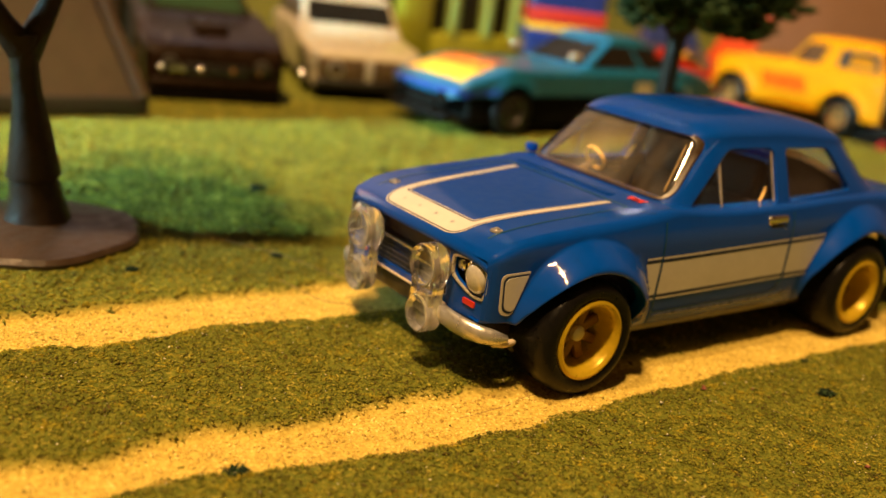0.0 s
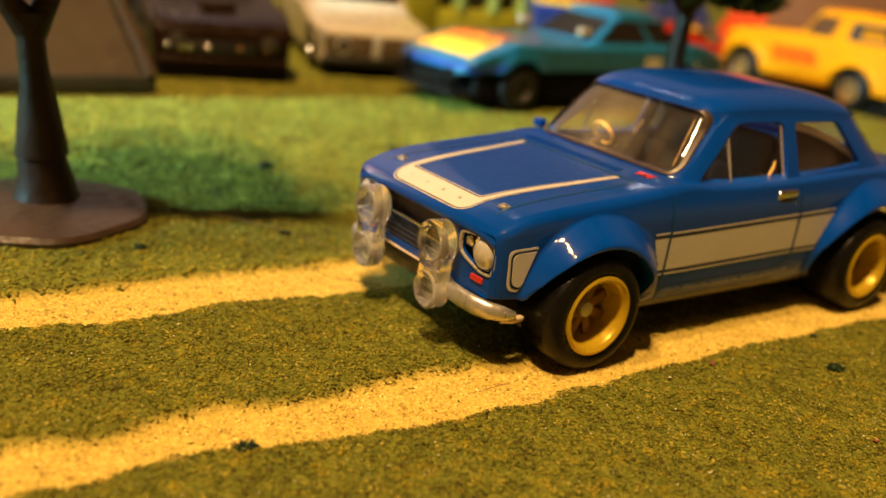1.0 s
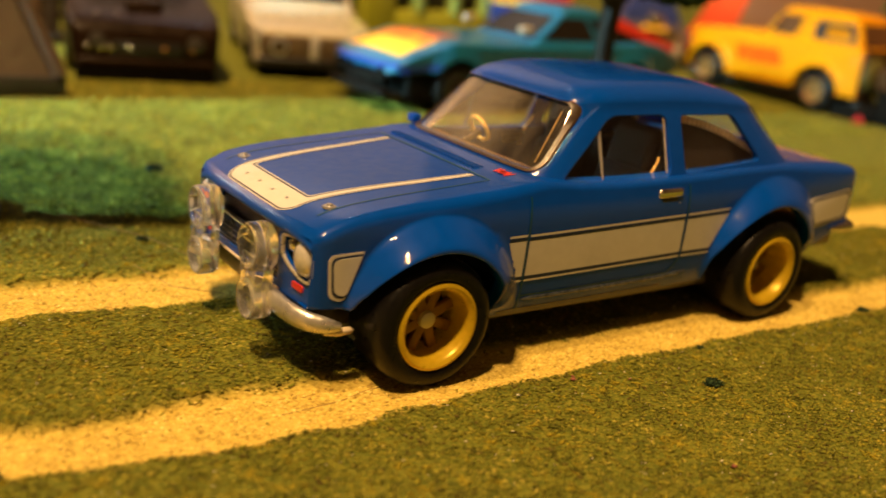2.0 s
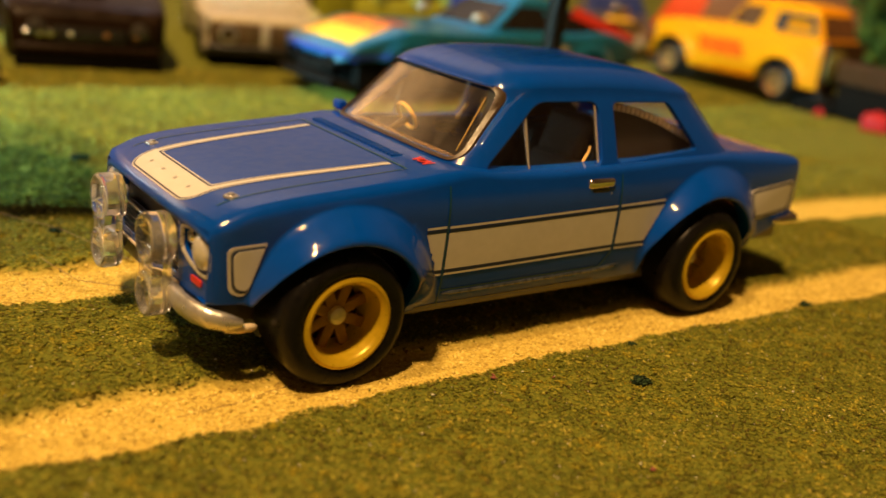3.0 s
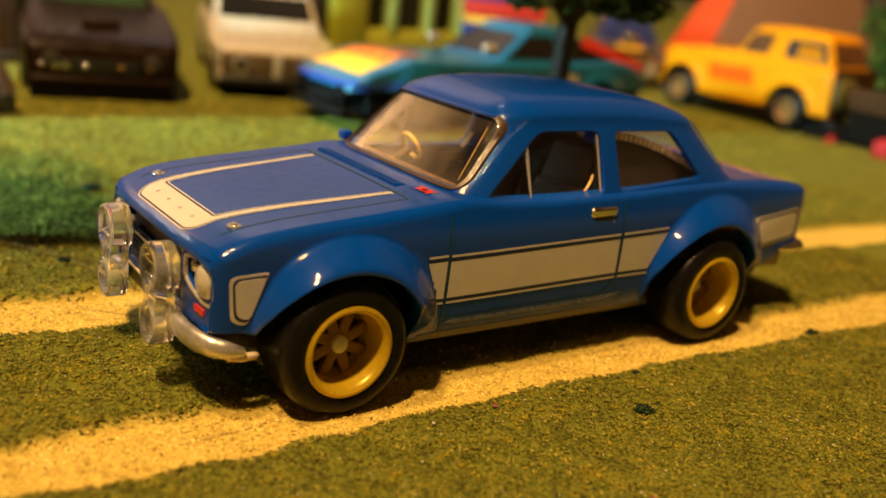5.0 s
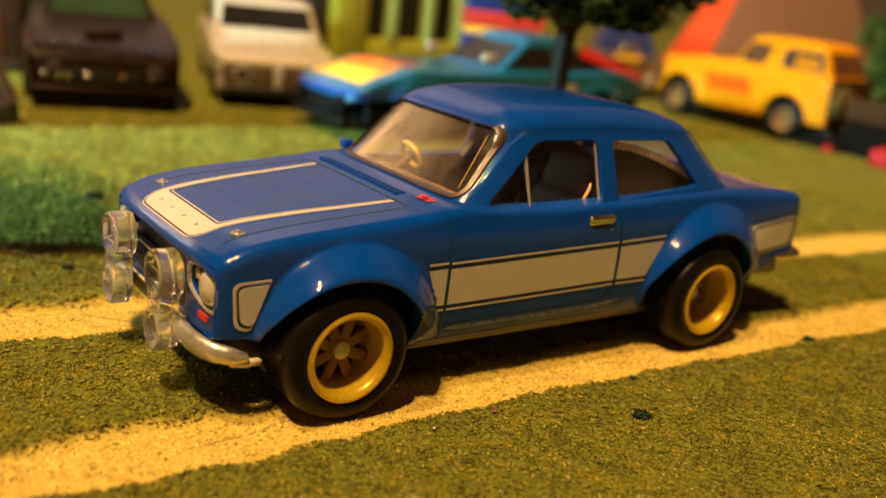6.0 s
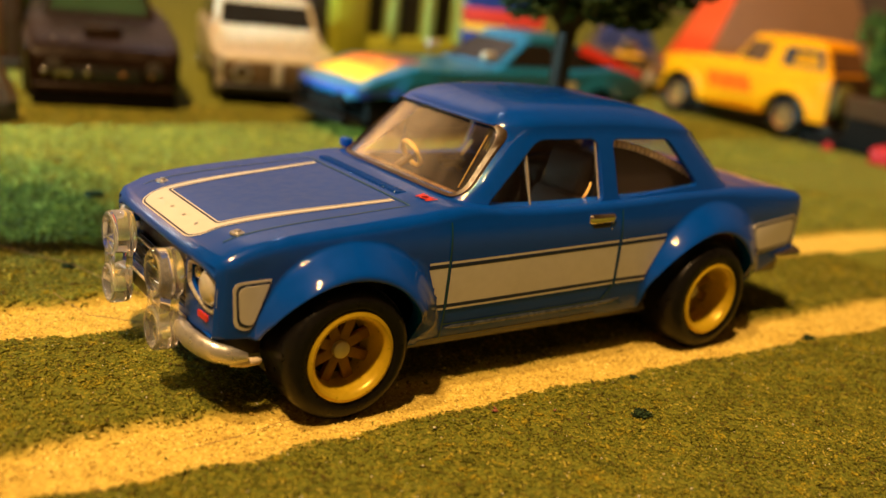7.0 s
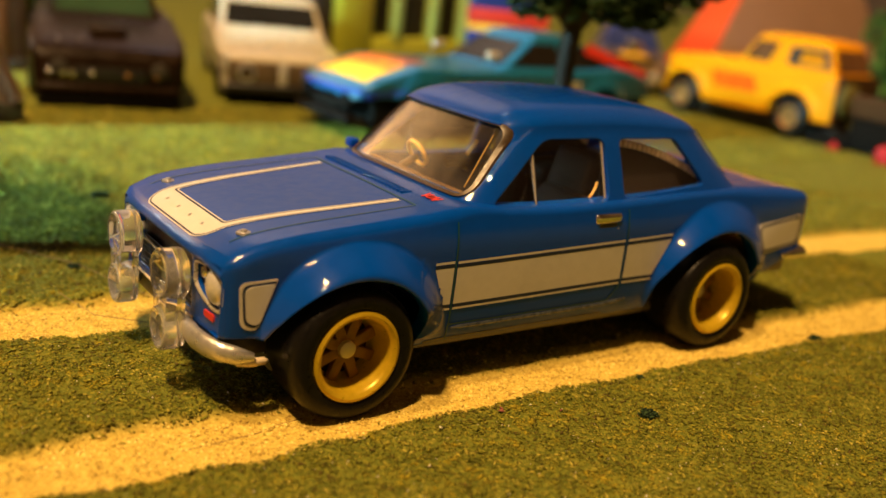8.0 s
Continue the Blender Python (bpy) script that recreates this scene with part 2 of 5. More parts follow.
class Hull:
    """A car's lower body: plan width, top line and bottom line along x (nose at low x), wheel arches and their flares."""

    def __init__(self, x0, x1, width, top, bottom, wheels, hub, arch, flare=0.0, band=0.27, round_=None, crown=0.02, wide=1.15, tumble=0.6, crease=None, under=0.0, sweep=0.0, spans=None):
        self.x0, self.x1, self.width, self.topline, self.bottom = x0, x1, width, top, bottom
        self.wheels, self.hub, self.band = wheels, hub, band
        self.arches = arch if isinstance(arch, tuple) else (arch,) * len(wheels)
        self.flares = flare if isinstance(flare, tuple) else (flare,) * len(wheels)
        arch = self.arch = self.arches[0]
        self.spans = spans or [(r, r, r) for r in self.arches]  # reach ahead, reach behind, height
        self.round_ = round_ or (lambda x: 0.1)
        self.crown, self.wide, self.tumble, self.under, self.sweep = crown, wide, tumble, under, sweep
        self.crease = crease or [(w, hub, arch + band) for w in wheels]

    def bend(self, p):
        """The nose swept back towards its corners."""
        x, y, z = p
        k = min(max((-0.30 - x) / 0.55, 0.0), 1.0)
        return (x + self.sweep * k * k * (3 - 2 * k) * abs(y) ** 4, y, z)

    def side(self, x, z):
        y = self.width(x)
        y -= (self.tumble if z > self.wide else 0.06) * (z - self.wide) ** 2
        y -= self.under * max(0.72 - z, 0.0) ** 2
        for w, arch, flare, (cx, cz, rc) in zip(self.wheels, self.arches, self.flares, self.crease):
            dx, dz = x - cx, z - cz if z > cz else 0.4 * (z - cz)
            q = math.hypot(dx, dz) + 1e-9
            inner = arch - ((cx - w) * dx + (cz - self.hub) * dz) / q
            d = (q - inner) / (rc - inner)
            if d < 1:
                fade = min(max((z - 0.40) / 0.36, 0.12), 1.0)
                y += flare * fade * (1 - max(d, 0) ** 1.5) ** 1.15
        return y

    def low(self, x):
        z = self.bottom(x)
        for w, (ahead, behind, high) in zip(self.wheels, self.spans):
            u = (x - w) / (ahead if x < w else behind)
            if abs(u) < 1:
                z = max(z, self.hub + high * math.sqrt(1 - u * u))
        return z

    def top(self, x, y):
        e = self.width(x)
        return self.topline(x) + self.crown * (1 - (y / e) ** 2)

    def stations(self, step=0.035):
        xs = list(np.arange(self.x0, self.x1, step)) + [self.x1]
        for w, (ahead, behind, _) in zip(self.wheels, self.spans):
            xs = [x for x in xs if not w - ahead - 0.02 < x < w + behind + 0.02]
            xs += [w - (ahead if a < math.pi / 2 else behind) * math.cos(a) for a in np.linspace(0.001, math.pi - 0.001, 40)] + [w - ahead - 0.002, w + behind + 0.002]
        return sorted(xs)

    def shell(self, hole=None, rows=26, nose=True):
        """The sheet from sill to sill over the top; hole(x, y): where it is left open for the cabin."""
        bm = bmesh.new()
        out = []
        for x in self.stations():
            zb, zt, r = self.low(x), self.topline(x), self.round_(x)
            zs = zt - r
            half = []
            ylow = self.side(x, zb)
            half.append((x, ylow - 0.13, zb + 0.015))
            half.append((x, ylow - 0.02, zb))
            for k in range(rows + 1):
                z = zb + 0.012 + (zs - zb - 0.012) * (k / rows) ** 1.15
                half.append((x, self.side(x, z), z))
            ys = self.side(x, zs)
            for k in range(1, 7):
                a = k / 6 * math.pi / 2
                half.append((x, ys - r * (1 - math.cos(a)), zs + r * math.sin(a)))
            for k in range(1, 15):
                y = (ys - r) * (1 - k / 14)
                half.append((x, y, zt + self.crown * (1 - (y / (ys - r)) ** 2)))
            left = [(p[0], -p[1], p[2]) for p in half]
            out.append([self.bend(p) for p in left + half[-2::-1]])
        skip = None
        if hole:
            def skip(i, j):
                c = [(out[i][j][k] + out[i + 1][j + 1][k]) / 2 for k in range(3)]
                return c[2] > self.topline(c[0]) - 0.04 and hole(c[0], c[1])
        vs = grid_faces(bm, out, skip=skip)
        if nose:
            bm.faces.new(vs[0])
        bm.faces.new(vs[-1][::-1])
        return bm

    def on_side(self, a, b, c, d, nx=14, nz=6, eps=0.004, mirror=False):
        """A print on the flank: corners (x, z) at its lower front, lower rear, upper rear and upper front."""
        bm = bmesh.new()
        rows = []
        for i in range(nx + 1):
            u = i / nx
            row = []
            for j in range(nz + 1):
                v = j / nz
                x = (1 - v) * ((1 - u) * a[0] + u * b[0]) + v * ((1 - u) * d[0] + u * c[0])
                z = (1 - v) * ((1 - u) * a[1] + u * b[1]) + v * ((1 - u) * d[1] + u * c[1])
                y = self.side(x, z) + eps
                row.append((x, y if mirror else -y, z))
            rows.append(row)
        grid_faces(bm, rows)
        return bm

    def on_top_ring(self, a, b, eps=0.004, nx=26, nw=3):
        """A U-shaped print on the bonnet between two paths, each (half width behind, half width ahead, front x, corner radius)."""
        def path(p):
            yb, yf, xf, r = p
            xb, pts = 0.69, []
            for k in range(nx):
                u = k / nx
                pts.append((xb + (xf + r - xb) * u, -(yb + (yf - yb) * u)))
            pts += [(xf + r - r * math.sin(t), -yf + r - r * math.cos(t)) for t in np.linspace(0, math.pi / 2, 9)]
            pts += [(xf, y) for y in np.linspace(-yf + r, yf - r, 16)[1:-1]]
            return pts + [(x, -y) for x, y in reversed(pts[: nx + 9])]
        rows = []
        for (x0, y0), (x1, y1) in zip(path(a), path(b)):
            row = []
            for j in range(nw + 1):
                x, y = x0 + (x1 - x0) * j / nw, y0 + (y1 - y0) * j / nw
                e = self.side(x, self.topline(x) - self.round_(x)) - self.round_(x)
                row.append(self.bend((x, y, self.topline(x) + self.crown * (1 - (y / e) ** 2) + eps)))
            rows.append(row)
        bm = bmesh.new()
        grid_faces(bm, rows)
        return bm

    def on_side_shape(self, outline, eps=0.004, mirror=False):
        """A print of any outline (x, z) on the flank."""
        return panel(outline, [], lambda x, z, d: self.bend((x, (self.side(x, z) + eps - d) * (1 if mirror else -1), z)), 0.003)

    def on_top(self, a, b, c, d, nx=16, ny=10, eps=0.004):
        """A print on the bonnet: corners (x, y)."""
        bm = bmesh.new()
        rows = []
        for i in range(nx + 1):
            u = i / nx
            row = []
            for j in range(ny + 1):
                v = j / ny
                x = (1 - v) * ((1 - u) * a[0] + u * b[0]) + v * ((1 - u) * d[0] + u * c[0])
                y = (1 - v) * ((1 - u) * a[1] + u * b[1]) + v * ((1 - u) * d[1] + u * c[1])
                e = self.side(x, self.topline(x) - self.round_(x)) - self.round_(x)
                row.append(self.bend((x, y, self.topline(x) + self.crown * (1 - (y / e) ** 2) + eps)))
            rows.append(row)
        grid_faces(bm, rows)
        return bm


def rounded(poly, r, n=5):
    """A polygon (2D) with its corners rounded."""
    out = []
    k = len(poly)
    for i in range(k):
        p, a, b = (Vector(poly[j % k]) for j in (i, i - 1, i + 1))
        da, db = (a - p), (b - p)
        q = min(r, da.length * 0.45, db.length * 0.45)
        s, e = p + da.normalized() * q, p + db.normalized() * q
        for t in range(n + 1):
            t /= n
            out.append(tuple((1 - t) ** 2 * s + 2 * t * (1 - t) * p + t**2 * e))
    return out


def panel(outer, holes, place, thick):
    """A plate with openings: outlines in 2D, place(u, v, depth) sets them into space."""
    bm = bmesh.new()
    loops = []
    for loop in [outer] + holes:
        vs = [bm.verts.new(place(u, v, 0)) for u, v in loop]
        loops.append((loop, vs, [bm.edges.new((vs[i], vs[(i + 1) % len(vs)])) for i in range(len(vs))]))
    flat = bmesh.new()
    fl = []
    for loop, _, _ in loops:
        q = [flat.verts.new((u, v, 0)) for u, v in loop]
        fl += [flat.edges.new((q[i], q[(i + 1) % len(q)])) for i in range(len(q))]
    flat.verts.index_update()
    bmesh.ops.triangle_fill(flat, use_beauty=True, use_dissolve=False, edges=fl)
    flat.verts.ensure_lookup_table()
    tris = [[v.index for v in f.verts] for f in flat.faces]
    flat.free()
    front = [v for _, vs, _ in loops for v in vs]
    back = [bm.verts.new(place(u, v, thick)) for loop, _, _ in loops for u, v in loop]
    for t in tris:
        bm.faces.new([front[i] for i in t])
        bm.faces.new([back[i] for i in reversed(t)])
    base = 0
    for loop, vs, _ in loops:
        n = len(loop)
        for i in range(n):
            j = (i + 1) % n
            bm.faces.new((front[base + i], front[base + j], back[base + j], back[base + i]))
        base += n
    return bm


def cut(solid, cutters, how="DIFFERENCE"):
    """The mesh of solid with the cutters taken out of it or joined to it (bmeshes in, bmesh out)."""
    def temp(bm):
        me = bpy.data.meshes.new("tmp")
        bmesh.ops.recalc_face_normals(bm, faces=bm.faces)
        bm.to_mesh(me)
        bm.free()
        return new("tmp", me)
    ob = temp(solid)
    tools = [temp(c) for c in cutters]
    for t in tools:
        mod = ob.modifiers.new("cut", "BOOLEAN")
        mod.operation, mod.object, mod.solver = how, t, "EXACT"
    bpy.context.view_layer.update()
    done = bpy.data.meshes.new_from_object(ob.evaluated_get(bpy.context.evaluated_depsgraph_get()))
    out = bmesh.new()
    out.from_mesh(done)
    for o in [ob] + tools:
        me = o.data
        bpy.data.objects.remove(o)
        bpy.data.meshes.remove(me)
    bpy.data.meshes.remove(done)
    return out


def prism(outline, place, near, far):
    """A closed block over an outline: place(u, v, depth)."""
    return panel(outline, [], lambda u, v, d: place(u, v, near if d == 0 else far), 1.0)


def sheet(corners, nu=8, nv=6, bulge=0.0, thick=0.015):
    """A pane between four corners, bowed by bulge, with thickness."""
    a, b, c, d = (Vector(p) for p in corners)
    nrm = (b - a).cross(d - a).normalized()
    bm = bmesh.new()
    for side in (0, 1):
        rows = []
        for i in range(nu + 1):
            u = i / nu
            rows.append([(1 - v) * ((1 - u) * a + u * b) + v * ((1 - u) * d + u * c) + nrm * (bulge * 4 * u * (1 - u) - side * thick) for v in [j / nv for j in range(nv + 1)]])
        grid_faces(bm, rows)
    return bm


def wheel(name, parent, x, y, z, R, rr, width, far, rim_mat, spokes=8, depth=0.2, spoke_mat=None, cap_mat=None, label=""):
    """A toy wheel whose outer face lies at y: tyre, rim with its spokes, cap."""
    sg = -1 if far else 1
    hub = new(name)
    hub.empty_display_size = 0.004
    hub.parent = parent
    hub.matrix_basis = pose(S * x, S * y, S * z, 0, 0, 180 if far else 0)
    if label:
        hub["label"] = label
    b = R - rr
    part("tyre", lathe([(rr - 0.02, 0.06), (rr, 0.012), (rr + 0.2 * b, -0.008), (rr + 0.55 * b, -0.006), (R - 0.16 * b, 0.03), (R - 0.04 * b, 0.075), (R, 0.13), (R, width - 0.1), (R - 0.15 * b, width - 0.02), (rr, width)], 64, caps=False), RUBBER, hub)
    part("rim", lathe([(rr, 0.03), (rr - 0.004, 0.0), (rr - 0.03, -0.012), (rr - 0.055, 0.0), (rr - 0.07, 0.03), (rr - 0.085, 0.12), (rr - 0.1, depth + 0.05), (rr - 0.13, depth + 0.09)], 56, caps=False), rim_mat, hub)
    bm = bmesh.new()
    for k in range(spokes):
        a = 2 * math.pi * (k + 0.5) / spokes
        q = box(0.03, rr - 0.085, depth - 0.01, depth + 0.05, -0.043, 0.043, 0.014, 2)
        bmesh.ops.rotate(q, verts=q.verts, cent=(0, 0, 0), matrix=Matrix.Rotation(a, 3, "Y"))
        merge(bm, q)
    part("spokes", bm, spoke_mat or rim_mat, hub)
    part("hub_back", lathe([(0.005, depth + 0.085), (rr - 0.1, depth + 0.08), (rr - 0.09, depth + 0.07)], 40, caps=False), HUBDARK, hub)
    part("axle_cap", lathe([(0.085, depth + 0.05), (0.080, depth + 0.005), (0.068, depth - 0.01), (0.066, depth - 0.045), (0.054, depth - 0.055), (0.002, depth - 0.057)], 28), cap_mat or rim_mat, hub)
    return hub


# ---- ground: sawdust turf with two bare wheel tracks ----
NEAR_LOW = curve((-14, -1.5), (-4.6, -1.40), (-3.5, -1.34), (-2.4, -1.57), (-0.9, -1.66), (1.3, -1.58), (3.3, -1.62), (4.9, -1.68), (6.3, -1.77), (14, -2.4))
NEAR_TOP = curve((-14, -0.8), (-4.4, -0.78), (-3.8, -0.93), (-3.4, -0.80), (-2.2, -1.0), (-1.7, -0.90), (-0.8, -0.98), (0, -1.02), (4, -1.0), (6.1, -1.11), (7.4, -1.13), (14, -1.7))
FAR_LOW = curve((-14, 0.9), (-4, 0.88), (-3, 0.74), (-2.3, 0.84), (-1.1, 0.71), (3, 0.68), (8.1, 0.40), (9.6, 0.26), (14, -0.2))
FAR_TOP = curve((-14, 1.6), (-4, 1.59), (-2.5, 1.55), (-0.7, 1.50), (4, 1.40), (9.1, 1.10), (10.7, 0.92), (14, 0.5))


def ripple(x, y, f=1.0):
    return noise.noise((x * f, y * f, 0.3))


def bare(x, y):
    """1 on the bare tracks, 0 on turf, with a ragged edge between."""
    if not -3.5 < y < 3.0:
        return 0.0
    w = 0.07 * ripple(x, y, 2.3) + 0.045 * ripple(x, y, 7.0) + 0.02 * ripple(x, y, 17.0)
    d = max(min(y - NEAR_LOW(x), NEAR_TOP(x) - y), min(y - FAR_LOW(x), FAR_TOP(x) - y)) + w
    return min(max(d / 0.11 + 0.5, 0.0), 1.0)


def ground_height(x, y):
    b = bare(x, y)
    h = (1 - b) * (0.05 + 0.014 * ripple(x, y, 1.7) + 0.012 * ripple(x, y, 6.0))
    return h + b * (0.006 * ripple(x, y, 9.0) - 0.018)


GROUND = bpy.data.materials.new("turf_and_sand")
GROUND.use_nodes = True
nt = GROUND.node_tree
gb = nt.nodes["Principled BSDF"]
gb.inputs["Roughness"].default_value, gb.inputs["Specular IOR Level"].default_value = 0.92, 0.2
gco = nt.nodes.new("ShaderNodeTexCoord")


def gnoise(scale, detail=3.0):
    n = nt.nodes.new("ShaderNodeTexNoise")
    n.inputs["Scale"].default_value, n.inputs["Detail"].default_value = scale, detail
    nt.links.new(gco.outputs["Object"], n.inputs["Vector"])
    return n.outputs["Fac"]


def gramp(fac, stops):
    r = nt.nodes.new("ShaderNodeValToRGB")
    e = r.color_ramp.elements
    while len(e) < len(stops):
        e.new(0.5)
    for q, (p, c) in zip(e, stops):
        q.position, q.color = p, (*c, 1)
    nt.links.new(fac, r.inputs["Fac"])
    return r.outputs["Color"]


def gmix(fac, a, b):
    m = nt.nodes.new("ShaderNodeMix")
    m.data_type = "RGBA"
    nt.links.new(fac, m.inputs["Factor"])
    nt.links.new(a, m.inputs["A"])
    nt.links.new(b, m.inputs["B"])
    return m.outputs["Result"]


def gattr(name):
    a = nt.nodes.new("ShaderNodeAttribute")
    a.attribute_name = name
    return a.outputs["Fac"]


turf = gramp(gnoise(2600, 5), [(0.28, (0.055, 0.072, 0.008)), (0.48, (0.12, 0.135, 0.014)), (0.62, (0.18, 0.18, 0.02)), (0.75, (0.30, 0.25, 0.035))])
sand = gramp(gnoise(3000, 5), [(0.25, (0.38, 0.25, 0.045)), (0.5, (0.58, 0.43, 0.085)), (0.75, (0.74, 0.58, 0.14))])
nt.links.new(gmix(gattr("bare"), turf, sand), gb.inputs["Base Color"])
gbump = nt.nodes.new("ShaderNodeBump")
gbump.inputs["Strength"].default_value, gbump.inputs["Distance"].default_value = 0.6, 0.0004
nt.links.new(gnoise(2400, 4), gbump.inputs["Height"])
nt.links.new(gbump.outputs[0], gb.inputs["Normal"])


def axis(lo, hi, step, reach):
    inner = list(np.arange(lo, hi + 1e-6, step))
    out, g, p = [], step, hi
    while p < reach:
        g *= 1.5
        p += g
        out.append(min(p, reach))
    left, g, p = [], step, lo
    while p > -reach:
        g *= 1.5
        p -= g
        left.append(max(p, -reach))
    return left[::-1] + inner + out


gx, gy = axis(-7, 14, 0.075, 150), axis(-4.5, 14, 0.075, 150)
gv, gbare = [], []
for y in gy:
    for x in gx:
        gv.append((S * x, S * y, S * ground_height(x, y)))
        gbare.append(bare(x, y))
nx_ = len(gx)
gf = [(j * nx_ + i, j * nx_ + i + 1, (j + 1) * nx_ + i + 1, (j + 1) * nx_ + i) for j in range(len(gy) - 1) for i in range(nx_ - 1)]
gm = bpy.data.meshes.new("ground")
gm.from_pydata(gv, [], gf)
gm.shade_smooth()
gm.materials.append(GROUND)
gm.attributes.new("bare", "FLOAT", "POINT").data.foreach_set("value", gbare)
ground = tagged(new("ground", gm), "olive sawdust turf mat with two bare sandy wheel tracks", "ground", kind="structure")

# ---- the room round the table, closed and plain ----
WALL = mat("warm_wall_paint", (0.46, 0.36, 0.27), 0.8, vary=0.22, vscale=5.0, grain=0.2, scale=60)
# unseen east wall: set close and coloured dark to dim the roof's reflections
DIM = mat("dark_wall_for_reflections", (0.10, 0.07, 0.05), 0.8, vary=0.25, vscale=9.0, grain=0.2, scale=60)
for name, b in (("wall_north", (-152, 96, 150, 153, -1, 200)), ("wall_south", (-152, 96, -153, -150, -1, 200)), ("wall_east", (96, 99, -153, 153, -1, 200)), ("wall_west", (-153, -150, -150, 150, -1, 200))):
    tagged(finish(name, box(*b, r=0), DIM if name == "wall_east" else WALL), "unseen room wall, dark to dim the car's reflections" if name == "wall_east" else "plain warm painted room wall", "wall", kind="structure")
tagged(finish("ceiling", box(-153, 99, -153, 153, 200, 203, r=0), WALL), "plain painted room ceiling", "ceiling", kind="structure")


# ---- crumbs of turf and sand ----
def crumb_mesh(name, pos, size, material, squash=0.7, seed=3, flake=False, stretch=1.0):
    """Loose crumbs, each a small uneven lump of eight sides, or of four."""
    rng = np.random.default_rng(seed)
    n = len(pos)
    base = np.array([(1, 0, 0), (-1, 0, 0), (0, 1, 0), (0, -1, 0), (0, 0, 1), (0, 0, -1)], float)
    tri = np.array([(0, 2, 4), (2, 1, 4), (1, 3, 4), (3, 0, 4), (2, 0, 5), (1, 2, 5), (3, 1, 5), (0, 3, 5)])
    if flake:
        base = np.array([(1, 0, -0.5), (-0.6, 0.9, -0.4), (-0.6, -0.9, -0.4), (0.1, 0, 0.9)], float)
        tri = np.array([(0, 1, 3), (1, 2, 3), (2, 0, 3), (0, 2, 1)])
    m = len(base)
    v = base[None] * (0.55 + 0.9 * rng.random((n, m, 1))) + 0.3 * rng.standard_normal((n, m, 3))
    if stretch != 1.0:
        v *= (stretch, 0.62, 0.75)
        lift = rng.uniform(-0.75, 0.75, n)[:, None]
        v = np.stack([v[..., 0] * np.cos(lift) - v[..., 2] * np.sin(lift), v[..., 1], v[..., 0] * np.sin(lift) + v[..., 2] * np.cos(lift)], -1)
    a = rng.random(n) * 2 * np.pi
    c, s = np.cos(a), np.sin(a)
    x = v[..., 0] * c[:, None] - v[..., 1] * s[:, None]
    y = v[..., 0] * s[:, None] + v[..., 1] * c[:, None]
    v = np.stack([x, y, v[..., 2] * squash], -1) * size[:, None, None] + pos[:, None]
    f = (tri[None] + m * np.arange(n)[:, None, None]).reshape(-1, 3)
    me = bpy.data.meshes.new(name)
    me.vertices.add(n * m)
    me.vertices.foreach_set("co", (v * S).ravel())
    me.loops.add(len(f) * 3)
    me.loops.foreach_set("vertex_index", f.ravel().astype(np.int32))
    me.polygons.add(len(f))
    me.polygons.foreach_set("loop_start", np.arange(0, len(f) * 3, 3, dtype=np.int32))
    me.update(calc_edges=True)
    me.validate()
    me.materials.append(material)
    return new(name, me)


TURF = crumbs_mat("turf_crumbs", [(0.0, (0.092, 0.068, 0.012)), (0.16, (0.088, 0.092, 0.010)), (0.4, (0.140, 0.153, 0.013)), (0.68, (0.190, 0.190, 0.017)), (0.88, (0.262, 0.242, 0.022)), (1.0, (0.40, 0.345, 0.055))], patch=(0.36, 0.285, 0.016))
SANDC = crumbs_mat("sand_crumbs", [(0.0, (0.30, 0.19, 0.035)), (0.5, (0.58, 0.43, 0.085)), (1.0, (0.88, 0.72, 0.22))], 0.6)
rng = np.random.default_rng(11)
tp, ts, sp, ss = [], [], [], []
for x0, x1, y0, y1, count, size in ((-5.5, 8.5, -4.3, 1.0, 340000, 0.0092), (-6, 12, 1.0, 5.0, 100000, 0.015), (-6.5, 16, 5.0, 11.0, 90000, 0.021)):
    for _ in range(count):
        x, y = rng.uniform(x0, x1), rng.uniform(y0, y1)
        b, k = bare(x, y), rng.random()
        h = ground_height(x, y)
        if b < rng.random() or k < 0.006:
            tp.append((x, y, h + 0.007 * ripple(x, y, 9.0) + 0.005 * ripple(x, y, 21.0) + rng.uniform(-0.003, 0.012)))
            ts.append(size * (0.5 + 1.9 * rng.random() ** 3))
        else:
            sp.append((x, y, h + 0.001))
            ss.append(size * rng.uniform(0.3, 0.75))
for _ in range(42000):
    x, y = rng.uniform(-5, 8), rng.uniform(-1.9, 1.7)
    if bare(x, y) > 0.5:
        sp.append((x, y, ground_height(x, y) + 0.001))
        ss.append(rng.uniform(0.009, 0.021))
tagged(crumb_mesh("turf_crumbs", np.array(tp), np.array(ts), TURF, 0.62, seed=4, flake=True, stretch=1.6), "loose olive and mustard turf crumbs on the mat", "turf", kind="stuff")
# pale crumbs that put the turf's sparkle into colour
gp = []
for _ in range(1300):
    x, y = rng.uniform(-4.5, 8), rng.uniform(-4.2, 1.0)
    if bare(x, y) < 0.3:
        gp.append((x, y, ground_height(x, y) + 0.016))
tagged(crumb_mesh("pale_glints", np.array(gp), rng.uniform(0.003, 0.0085, len(gp)), mat("pale_glint_crumb", (0.85, 0.80, 0.62), 0.25), 0.8, seed=9, flake=True), "tiny pale crumbs for the sparkle of the turf", "specks", kind="stuff")
tagged(crumb_mesh("sand_crumbs", np.array(sp), np.array(ss), SANDC, 0.6, seed=6, flake=True), "fine golden sand grains on the wheel tracks", "sand", kind="stuff")

